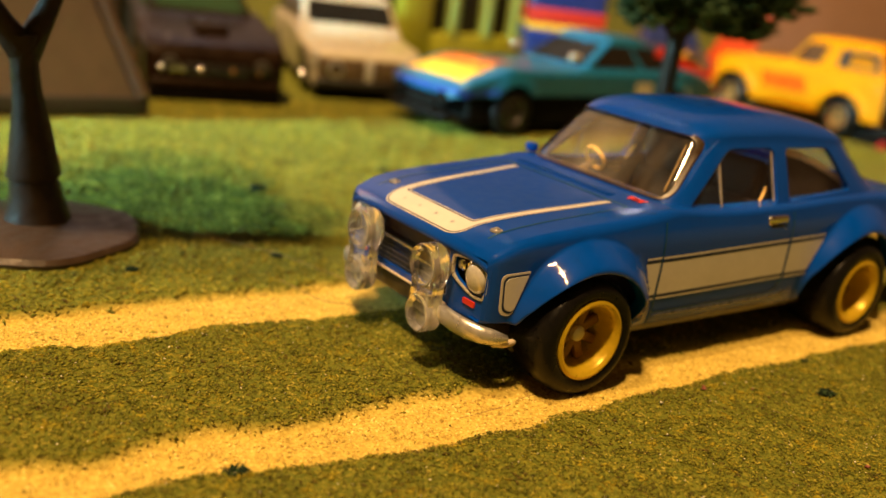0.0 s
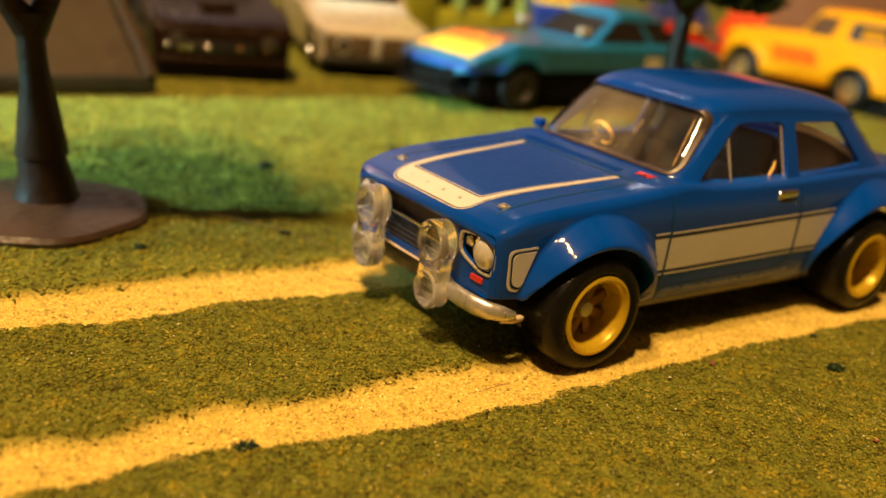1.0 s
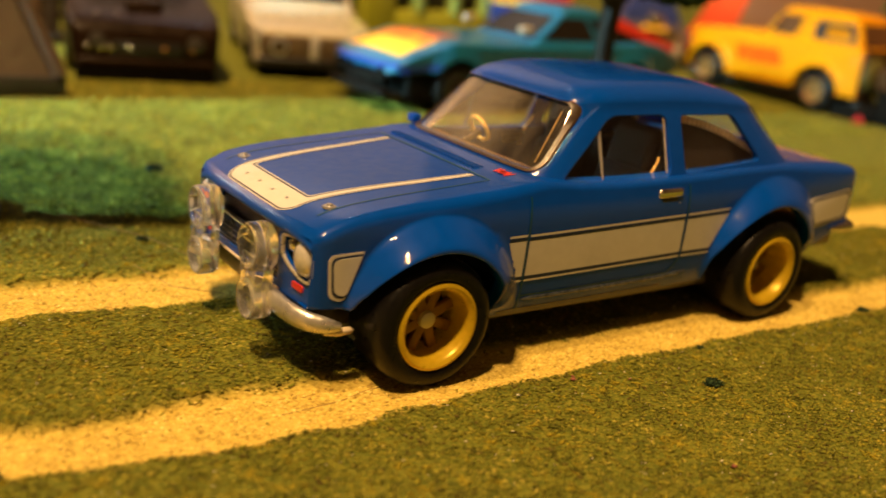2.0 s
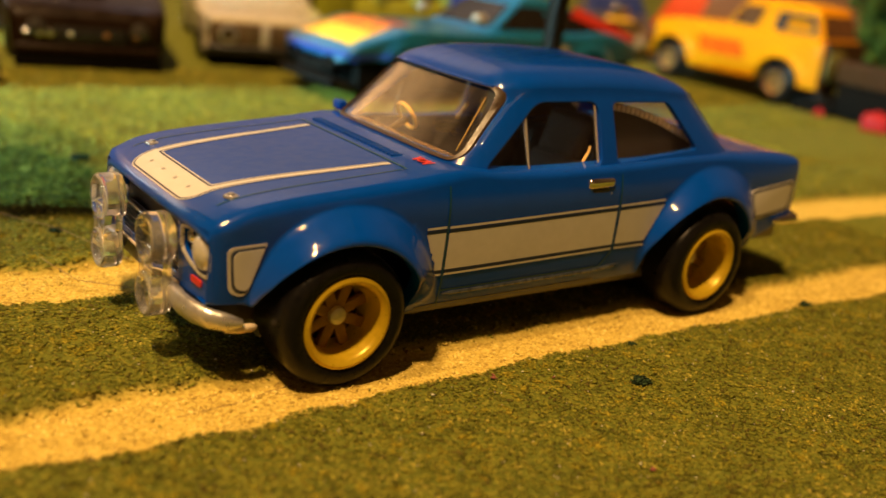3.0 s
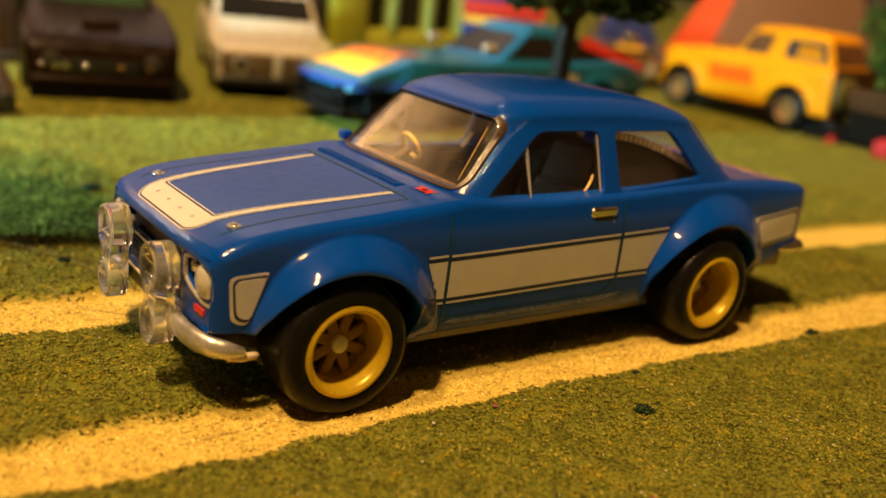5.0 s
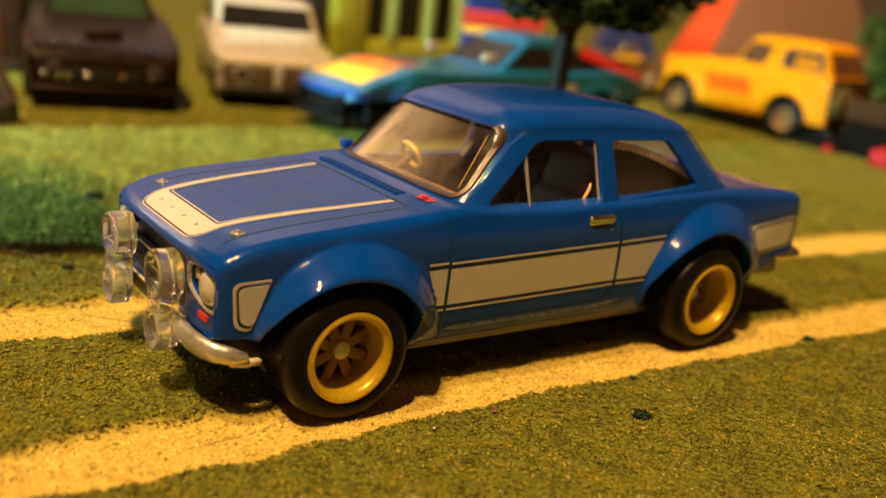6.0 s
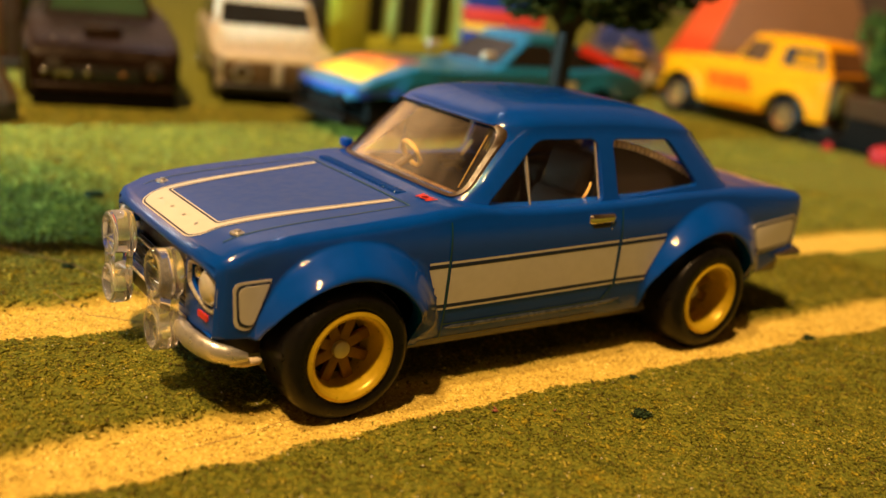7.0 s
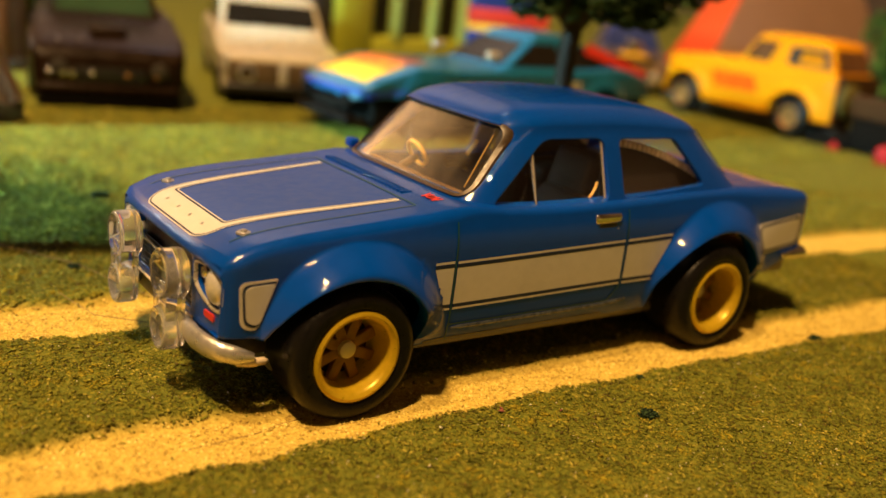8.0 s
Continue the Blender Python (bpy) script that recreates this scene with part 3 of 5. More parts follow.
# ---- dark tufts, specks, fibres and a crack line on the mat ----
TUFT = crumbs_mat("dark_tuft", [(0.0, (0.006, 0.016, 0.008)), (0.6, (0.02, 0.045, 0.018)), (1.0, (0.05, 0.09, 0.03))])
for k, (x, y, w) in enumerate(((2.12, -2.28, 0.10), (5.25, -1.62, 0.09), (-2.53, 2.32, 0.075), (-0.98, 2.33, 0.08), (-3.1, -1.44, 0.10), (0.0, 4.88, 0.13), (2.6, -1.72, 0.05), (-4.5, 2.4, 0.08), (4.4, 2.6, 0.08), (2.4, 5.6, 0.1))):
    r = np.random.default_rng(50 + k)
    n = 170
    p = np.clip(r.standard_normal((n, 3)), -1.5, 1.5) * (w * 0.42, w * 0.36, w * 0.30)
    p[:, 2] = np.abs(p[:, 2])
    tuft = crumb_mesh("turf_clump", p, np.full(n, w * 0.13), TUFT, 0.9, seed=60 + k, stretch=1.7)
    tuft.matrix_world = at(x, y, ground_height(x, y))
    tagged(tuft, "small dark green clump of turf lying on the mat", "turf clump", "loose turf clumps")
PINK = mat("pink_fleck", (0.26, 0.085, 0.06), 0.85)
PALE = mat("pale_fleck", (0.8, 0.76, 0.6), 0.5)
for k, (x, y, w, m, word) in enumerate(((1.04, -1.79, 0.035, PINK, "pink"), (1.19, -3.26, 0.038, PINK, "pink"), (1.5, -1.95, 0.022, PINK, "pink"), (0.45, -1.84, 0.02, PALE, "pale"), (-0.4, -3.0, 0.018, PALE, "pale"), (3.2, -2.9, 0.016, PALE, "pale"))):
    r = np.random.default_rng(80 + k)
    p = r.standard_normal((3, 3)) * w * 0.35
    fleck = crumb_mesh("fleck", np.abs(p), np.full(3, w * 0.6), m, 0.5, seed=90 + k)
    fleck.matrix_world = at(x, y, ground_height(x, y) + 0.012)
    tagged(fleck, word + " fleck caught among the turf crumbs", "fleck", "loose flecks")
HAIR = mat("brown_fibre", (0.26, 0.165, 0.055), 0.5)
# two fibres; the last strand draws a crack in the near track's sand
for pts in ([(-1.3, 1.62, 0.09), (-1.25, 1.3, 0.10), (-1.15, 1.05, 0.07), (-0.95, 0.82, 0.09), (-0.8, 0.72, 0.08)], [(-1.55, 3.2, 0.1), (-1.3, 2.75, 0.12), (-0.95, 2.35, 0.09), (-0.75, 1.7, 0.1), (-0.45, 1.05, 0.06)], [(-0.30, -1.17, -0.016), (-0.52, -1.20, -0.017), (-0.70, -1.26, -0.015), (-0.98, -1.275, -0.017), (-1.25, -1.29, -0.017)]):
    fine = []
    for a, b in zip(pts, pts[1:]):
        fine += [tuple(np.array(a) * (1 - t) + np.array(b) * t) for t in (0, 0.33, 0.66)]
    tagged(finish("fibre", tube(fine + [pts[-1]], 0.0035, 5), HAIR), "thin brown line lying across the mat", "fibre", "loose fibres")


# ---- the blue rally saloon ----
HUB, R_TYRE = 0.495, 0.515
car = Hull(
    -0.96, 5.60,
    curve((-0.96, 1.035), (-0.93, 1.07), (-0.82, 1.095), (-0.55, 1.11), (0.3, 1.145), (1.5, 1.165), (3.0, 1.165), (4.4, 1.13), (5.1, 1.09), (5.46, 1.05), (5.60, 0.97)),
    curve((-0.96, 1.145), (-0.935, 1.185), (-0.88, 1.215), (-0.7, 1.285), (-0.3, 1.345), (0.3, 1.40), (0.75, 1.44), (1.1, 1.475), (1.5, 1.445), (2.0, 1.43), (3.0, 1.445), (3.6, 1.465), (4.3, 1.468), (4.7, 1.450), (5.1, 1.426), (5.44, 1.372), (5.60, 1.25)),
    curve((-0.96, 0.63), (-0.6, 0.60), (-0.55, 0.38), (0.7, 0.385), (3.25, 0.40), (3.4, 0.42), (4.45, 0.48), (4.8, 0.54), (5.2, 0.66), (5.60, 0.80)),
    (0.0, 3.9), HUB, (0.605, 0.645), (0.262, 0.205), crease=((0.09, 0.47, 0.81), (4.02, 0.51, 0.86)),
    round_=curve((-0.96, 0.05), (-0.85, 0.075), (0.3, 0.10), (1.0, 0.09), (1.3, 0.07), (4.0, 0.07), (4.6, 0.11), (5.2, 0.12), (5.50, 0.06)), crown=0.004, under=0.2, sweep=0.04, spans=((0.685, 0.625, 0.575), (0.715, 0.625, 0.635)),
)
saloon = thing("toy_car", at(0, 0, 0), "glossy blue die-cast rally saloon with white stripes and spotlights", "toy car")


def cabin_hole(x, y):
    return 1.22 < x < 4.12 and abs(y) < 0.93


body = part("body", car.shell(cabin_hole, nose=False), BLUE, saloon, sharp=50)

# roof, pillars, glass
BELT, EAVE, NPOW = 1.40, 2.02, 9.0


def cabin_at(z):
    """Front, rear and half width of the cabin at a height."""
    u = (z - BELT) / (EAVE - BELT)
    return 0.995 + 0.545 * u + 0.02 * u * (1 - u), 4.56 - 0.60 * u - 0.08 * u * (1 - u), 1.065 - 0.235 * u + 0.035 * u * (1 - u)


def cabin_ring(z, inset=0.0, scale=1.0, n=96):
    x0, x1, w = cabin_at(min(z, EAVE))
    cx, a, w = (x0 + x1) / 2, (x1 - x0) / 2 - inset, w - inset
    ring = []
    for k in range(n):
        t = 2 * math.pi * k / n
        c, q = math.cos(t), math.sin(t)
        r = (abs(c) ** NPOW + abs(q) ** NPOW) ** (-1 / NPOW)
        ring.append((cx + scale * a * r * c, scale * w * r * q, z))
    return ring


def cabin_solid(inset, rise, low):
    rows = [cabin_ring(z, inset) for z in np.linspace(low, EAVE - (0.03 if inset else 0), 12)]
    top = rows[-1][0][2]
    for k in range(1, 15):
        t = k / 14 * math.pi / 2
        s_, dz = max(math.cos(t), 0.02) ** 0.52, math.sin(t)
        rows.append([(x, y, top + rise * dz) for x, y, _ in cabin_ring(EAVE, inset, s_)])
    def settle(p):
        x, y, z = p
        u = max(z - BELT, 0) / (EAVE - BELT)
        return (x, y, z - u * (0.045 * max(x - 2.6, 0) ** 2 + 0.05 * max(2.3 - x, 0) ** 2))

    rows = [[settle(p) for p in row] for row in rows]
    bm = bmesh.new()
    vs = grid_faces(bm, rows, closed=True)
    bm.faces.new(vs[0][::-1])
    bm.faces.new(vs[-1])
    return bm


win_front = rounded([(1.32, 1.435), (2.595, 1.425), (2.60, 1.94), (1.92, 1.94)], 0.10)
win_rear = rounded([(2.775, 1.44), (3.84, 1.52), (3.50, 1.925), (2.775, 1.935)], 0.07)
screen_hole = rounded([(-0.915, 1.50), (0.925, 1.50), (0.79, 2.035), (-0.78, 2.035)], 0.12, 7)
rear_hole = rounded([(-0.84, 1.59), (0.84, 1.59), (0.70, 1.95), (-0.70, 1.95)], 0.09)
canopy = cut(cabin_solid(0.0, 0.20, BELT), [
    cabin_solid(0.065, 0.165, BELT - 0.2),
    prism(win_front, lambda x, z, d: (x, d, z), -1.4, 1.4),
    prism(win_rear, lambda x, z, d: (x, d, z), -1.4, 1.4),
    prism(screen_hole, lambda y, z, d: (d, y, z), 0.7, 1.95),
    prism(rear_hole, lambda y, z, d: (d, y, z), 3.60, 4.9)])
part("cabin_shell", canopy, BLUE, saloon, sharp=32)


def front_pane(zs, half, depth, rear_side=False):
    """A curved pane that follows the cabin's front or rear."""
    bm = bmesh.new()
    rows = []
    for z in zs:
        x0, x1, w = cabin_at(z)
        cx, a = (x0 + x1) / 2, (x1 - x0) / 2
        ring = []
        for shift, order in ((depth, range(25)), (depth + 0.014, range(24, -1, -1))):
            for k in order:
                y = half(z) * (-1 + k / 12)
                e = a * max(1 - (abs(y) / w) ** NPOW, 0.0) ** (1 / NPOW) - shift
                ring.append((cx + e if rear_side else cx - e, y, z))
        rows.append(ring)
    vs = grid_faces(bm, rows, closed=True)
    for ring in (vs[0], vs[-1]):
        for k in range(24):
            bm.faces.new((ring[k], ring[k + 1], ring[48 - k], ring[49 - k]))
    return bm


part("windscreen", front_pane(np.linspace(1.47, 2.03, 9), lambda z: 0.955 - 0.14 * (z - 1.47) / 0.56, 0.03), SCREEN, saloon, "clear slightly amber plastic windscreen").visible_shadow = False
part("rear_window", front_pane(np.linspace(1.56, 1.98, 9), lambda z: 0.88 - 0.14 * (z - 1.56) / 0.42, 0.03, True), WINDOW, saloon, "clear plastic rear window").visible_shadow = False
for sign in (-1, 1):
    for pane in (win_front, win_rear):
        part("side_window", panel(pane, [], lambda x, z, d, k=sign: (x, k * (cabin_at(z)[2] - 0.04 - d), z), 0.012), WINDOW, saloon, "thin clear side window").visible_shadow = False
FRAME = mat("amber_window_edge", (0.045, 0.028, 0.014), 0.4, 0.0, vary=0.3, vscale=300)


def dense(outline, step=0.05):
    """The outline with its long sides divided."""
    out = []
    for (a, b), (c, d) in zip(outline, outline[1:] + outline[:1]):
        n = max(int(math.hypot(c - a, d - b) / step), 1)
        out += [(a + (c - a) * k / n, b + (d - b) * k / n) for k in range(n)]
    return out



def on_front(y, z, d=0.015):
    x0, x1, w = cabin_at(z)
    a = (x1 - x0) / 2
    return ((x0 + x1) / 2 - a * max(1 - (abs(y) / w) ** NPOW, 0.0) ** (1 / NPOW) + d, y, z)


edge_in = rounded([(-0.895, 1.508), (0.905, 1.508), (0.772, 2.025), (-0.762, 2.025)], 0.115, 7)
screen_rim = rounded([(-0.928, 1.492), (0.938, 1.492), (0.80, 2.043), (-0.79, 2.043)], 0.125, 7)
part("windscreen_trim", panel(dense(screen_rim), [dense(edge_in)], lambda y, z, d: on_front(y, z, d - 0.006), 0.03), FRAME, saloon, "amber edge of the moulded windscreen")
part("windscreen_trim", tube([on_front(-(0.822 - 0.127 * u), 1.56 + 0.39 * u, 0.016) for u in np.linspace(0, 1, 8)], 0.006, 8), mat("gilt_window_line", (0.55, 0.37, 0.14), 0.3, 0.5, vary=0.3, vscale=300), saloon, "bright amber edge of the moulded windscreen")
part("roof_lip", tube([on_front(y, 2.034, 0.0) for y in np.linspace(-0.70, 0.70, 21)], 0.014, 8), BLUE, saloon, "rolled front edge of the roof")

# cowl: gap behind the bonnet, louvres, red lettering reduced to bars
part("bonnet_seam", car.on_top((0.715, -0.84), (0.735, -0.84), (0.735, 0.84), (0.715, 0.84), 2, 20), SEAM, saloon)
for s in (-1, 1):
    part("bonnet_seam", car.on_top((-0.80, s * 0.83), (0.72, s * 0.845), (0.72, s * 0.833), (-0.80, s * 0.815), 20, 2), SEAM, saloon)
for k in range(23):
    y = -0.50 + k * 0.058
    lou = box(-0.05, 0.05, -0.014, 0.014, -0.012, 0.012, 0.008, 2)
    bmesh.ops.rotate(lou, verts=lou.verts, cent=(0, 0, 0), matrix=Matrix.Rotation(radians(-14), 3, "Z"))
    bmesh.ops.translate(lou, verts=lou.verts, vec=(0.85, y, car.topline(0.85) + 0.004))
    part("louvre", lou, BLUE, saloon)
for y0, y1, w in ((-0.665, -0.645, 0.022), (-0.665, -0.69, 0.022), (-0.80, -0.775, 0.022), (-0.80, -0.825, 0.022)):
    part("lettering", car.on_top((0.885, y0), (0.985, y1), (0.985, y1 - w), (0.885, y0 - w), 3, 2, 0.006), RED, saloon, "short red printed bars")
part("lettering", lathe([(0.048, 0), (0.048, 0.004), (0.03, 0.004), (0.03, 0)], 24, "z", (0.935, -0.742, car.top(0.935, -0.742) + 0.003)), RED, saloon, "small red printed ring")

# bonnet stripe with its pinstripes and rivets
U = ((0.687, 0.582, -0.918, 0.15), (0.679, 0.572, -0.909, 0.145), (0.667, 0.557, -0.896, 0.13), (0.636, 0.507, -0.70, 0.035), (0.622, 0.491, -0.683, 0.03), (0.614, 0.481, -0.672, 0.03))
for n, (m, word) in enumerate(((WHITE, "pinstripe"), (NAVY, "pinstripe"), (WHITE, "bonnet_stripe"), (NAVY, "pinstripe"), (WHITE, "pinstripe"))):
    part(word, car.on_top_ring(U[n], U[n + 1]), m, saloon, "broad off-white band round the bonnet" if n == 2 else "")
for k in range(4):
    y = -0.36 + k * 0.24
    part("rivet", car.on_top((-0.81, y - 0.014), (-0.785, y - 0.014), (-0.785, y + 0.014), (-0.81, y + 0.014), 2, 2, 0.007), SILVER, saloon)
for s in (-1, 1):
    y = s * 0.76
    part("bonnet_pin", lathe([(0.056, 0), (0.052, 0.014), (0.026, 0.017), (0.02, 0.03), (0.002, 0.034)], 20, "z", (-0.65, y, car.top(-0.65, y) - 0.008)), SILVER, saloon, "small silver bonnet pin")

WORN = mat("worn_blue_grey_edge", (0.07, 0.085, 0.10), 0.28, 0.35, vary=0.35, vscale=250)
# flank stripes, both sides; doors and handles
for mirror in (False, True):
    sg = 1 if mirror else -1

    def strip(name, a, b, c, d, m, eps=0.004, label="", nx=14, nz=5):
        return part(name, car.on_side(a, b, c, d, nx, nz, eps, mirror), m, saloon, label)

    def band(x0l, x1l, x0t, x1t, z0, z1, dz0=0.0, dz1=0.0):
        """White panel with a navy line and a white pinstripe above and below it."""
        strip("flank_stripe", (x0l, z0), (x1l, z0 + dz0), (x1t, z1 + dz1), (x0t, z1), WHITE, label="off-white printed flank stripe")
        h = x0t - x0l, x1t - x1l
        for zz, dd, xa, xb in ((z1, dz1, x0t, x1t), (z0 - 0.028, dz0, x0l, x1l)):
            strip("pinstripe", (xa, zz), (xb, zz + dd), (xb, zz + dd + 0.028), (xa, zz + 0.028), NAVY, 0.005, nz=2)
        strip("pinstripe", (x0t, z1 + 0.032), (x1t, z1 + dz1 + 0.032), (x1t, z1 + dz1 + 0.052), (x0t, z1 + 0.052), WHITE, 0.005, nz=2)
        strip("pinstripe", (x0l, z0 - 0.048), (x1l, z0 + dz0 - 0.048), (x1l, z0 + dz0 - 0.030), (x0l, z0 - 0.030), WHITE, 0.005, nz=2)

    band(0.86, 0.925, 0.75, 0.925, 0.715, 1.015, 0.0, 0.005)
    band(0.955, 2.755, 0.955, 2.745, 0.715, 1.015, 0.03, 0.04)
    band(2.79, 3.16, 2.785, 3.35, 0.745, 1.055, 0.0, 0.015)
    # rounded prints at the front corner and on the tail, each in three layers
    for layers in (
        ([(-0.845, 0.713), (-0.715, 0.678), (-0.570, 1.038), (-0.565, 1.061), (-0.870, 1.046)], [(-0.822, 0.733), (-0.708, 0.700), (-0.582, 1.023), (-0.575, 1.044), (-0.850, 1.028)], [(-0.806, 0.750), (-0.704, 0.720), (-0.591, 1.010), (-0.585, 1.026), (-0.832, 1.012)]),
        ([(4.79, 0.780), (5.37, 0.825), (5.42, 0.910), (5.42, 1.120), (5.36, 1.155), (4.63, 1.100)], [(4.785, 0.795), (5.36, 0.840), (5.40, 0.910), (5.40, 1.110), (5.35, 1.140), (4.64, 1.085)], [(4.78, 0.818), (5.332, 0.862), (5.374, 0.910), (5.374, 1.086), (5.332, 1.110), (4.656, 1.060)])):
        for n, (shape, m) in enumerate(zip(layers, (WHITE, NAVY, WHITE))):
            part(("pinstripe", "pinstripe", "flank_stripe")[n], car.on_side_shape(rounded(shape, 0.06, 5), 0.005 + 0.0022 * n, mirror), m, saloon)
    # door seams
    strip("door_seam", (0.935, 0.405), (0.950, 0.405), (0.940, 1.375), (0.925, 1.375), SEAM, 0.006, nx=2, nz=24)
    strip("door_seam", (2.765, 0.70), (2.780, 0.70), (2.765, 1.375), (2.750, 1.375), SEAM, 0.006, nx=2, nz=20)
    strip("door_seam", (2.64, 0.552), (2.665, 0.545), (2.780, 0.69), (2.765, 0.70), SEAM, 0.006, nx=4, nz=6)
    strip("door_seam", (0.95, 0.530), (2.65, 0.540), (2.65, 0.556), (0.95, 0.546), SEAM, 0.006, nx=20, nz=2)
    part("sill_ridge", tube([(x, sg * (car.side(x, 0.512) + 0.004), 0.505 + 0.006 * (x - 1) + 0.09 * max(x - 2.6, 0)) for x in np.linspace(0.97, 2.9, 24)], [0.004] + [0.017] * 22 + [0.004], 8), WORN, saloon, "worn raised line along the sill")
    strip("sill_line", (0.72, 0.403), (2.63, 0.416), (2.63, 0.434), (0.72, 0.421), ZINC, 0.005, "worn bare-metal line along the sill", nx=24, nz=2)
    y = sg * (car.side(2.5, 1.285) - 0.03)
    part("door_handle", box(2.365, 2.675, min(y - sg * 0.05, y + sg * 0.050), max(y - sg * 0.05, y + sg * 0.050), 1.262, 1.352, 0.034, 4), CHROME, saloon, "chrome door handle")
    part("handle_cup", box(2.415, 2.625, min(y - sg * 0.05, y + sg * 0.040), max(y - sg * 0.05, y + sg * 0.040), 1.225, 1.272, 0.016, 3), BLACK, saloon, "dark finger cup under the handle")
    part("door_lock", lathe([(0.022, -0.02), (0.022, 0.008), (0.002, 0.014)], 14, "y", (2.64, y + 0.026, 1.215)) if mirror else lathe([(0.022, 0.02), (0.022, -0.008), (0.002, -0.014)], 14, "y", (2.64, y - 0.026, 1.215)), SILVER, saloon)
    part("quarter_light_bar", tube([(1.80, sg * 1.012, 1.42), (1.797, sg * 0.985, 1.50), (1.793, sg * 0.92, 1.70), (1.79, sg * 0.868, 1.86)], [0.011, 0.014, 0.018, 0.016], 10), PALEBAR, saloon, "thin bright quarter-light bar")
    part("window_edge", tube([(2.575, sg * 1.012, 1.44), (2.58, sg * 0.85, 1.915)], 0.011, 8), PALEBAR, saloon, "bright moulded window edge")

GRILLEBAR = mat("dark_grille_bar", (0.03, 0.03, 0.032), 0.5, 0.2, vary=0.3, vscale=200)
DASH = mat("brown_dashboard_plastic", (0.055, 0.034, 0.020), 0.5, vary=0.2, vscale=120)
UMBER = mat("dark_umber_recess", (0.045, 0.024, 0.012), 0.35, vary=0.35, vscale=200)
TRIMLINE = mat("silver_print_line", (0.60, 0.58, 0.53), 0.3, 0.55, vary=0.15, vscale=260)


# nose: pierced front panel, grille, headlights, indicators, quarter bumpers
def face(y, z, d=0.0):
    """A place on the swept front panel; d: how far behind it."""
    return (-0.948 + 0.045 * abs(y) ** 4 + 0.03 * max(0.86 - z, 0.0) + d, y, z)


def lamp_shape(s, grow=0.0):
    """Outline of a headlight opening, straight above, drawn down to its outer corner."""
    pts = [(0.635, 1.075), (0.635, 0.925), (0.70, 0.885), (0.80, 0.845), (0.90, 0.812), (1.0, 0.812), (1.03, 0.87), (1.03, 1.03), (0.97, 1.085), (0.80, 1.098)]
    c = (0.84, 0.95)
    loop = [(s * (c[0] + (y - c[0]) * (1 + grow)), c[1] + (z - c[1]) * (1 + grow)) for y, z in pts]
    return dense(rounded(loop, 0.04, 3), 0.06)


grille_gap = rounded([(-0.575, 0.70), (0.575, 0.70), (0.575, 1.10), (-0.575, 1.10)], 0.03, 3)
front = panel(dense(rounded([(-1.05, 0.62), (1.05, 0.62), (1.062, 1.128), (-1.062, 1.128)], 0.05, 3), 0.05), [dense(grille_gap, 0.06), lamp_shape(-1), lamp_shape(1)], face, 0.05)
part("front_panel", front, BLUE, saloon, "blue front panel pierced for grille and headlights")
# dark umber panel set back behind the openings
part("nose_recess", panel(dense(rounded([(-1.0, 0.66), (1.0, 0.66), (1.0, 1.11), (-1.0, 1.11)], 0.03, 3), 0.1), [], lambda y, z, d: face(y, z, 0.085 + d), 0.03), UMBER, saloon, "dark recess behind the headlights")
part("grille", box(-0.930, -0.885, -0.58, 0.58, 0.69, 0.925, 0.012), NAVY, saloon, "dark blue-black grille")
for k in range(4):
    part("grille_bar", box(-0.940, -0.925, -0.56, 0.56, 0.72 + 0.045 * k, 0.732 + 0.045 * k, 0.004, 1), GRILLEBAR, saloon)
for y in (-0.28, 0.0, 0.28):
    part("grille_bar", box(-0.938, -0.922, y - 0.008, y + 0.008, 0.70, 0.92, 0.003, 1), GRILLEBAR, saloon)
part("grille_bar", box(-0.968, -0.925, -0.60, 0.60, 0.928, 0.952, 0.007), CHROME, saloon, "chrome bar across the grille")
lip = bmesh.new()
rows = []
for y in np.linspace(-1.03, 1.03, 45):
    x0 = 0.042 * abs(y) ** 4
    drop = 0.05 * abs(y) ** 8
    rows.append([(x0 + a, y, b - drop) for a, b in ((-0.905, 1.205), (-0.930, 1.192), (-0.952, 1.172), (-0.966, 1.146), (-0.968, 1.122), (-0.960, 1.106), (-0.944, 1.100), (-0.91, 1.104))])
vs = grid_faces(lip, rows)
lip.faces.new(vs[0])
lip.faces.new(vs[-1])
part("bonnet_lip", lip, BLUE, saloon, "rounded front edge of the bonnet", sharp=60)
part("valance_trim", tube([face(y, 0.635, -0.008) for y in np.linspace(-0.60, 0.60, 25)], 0.011, 8), BEAD, saloon, "thin pale line under the nose")
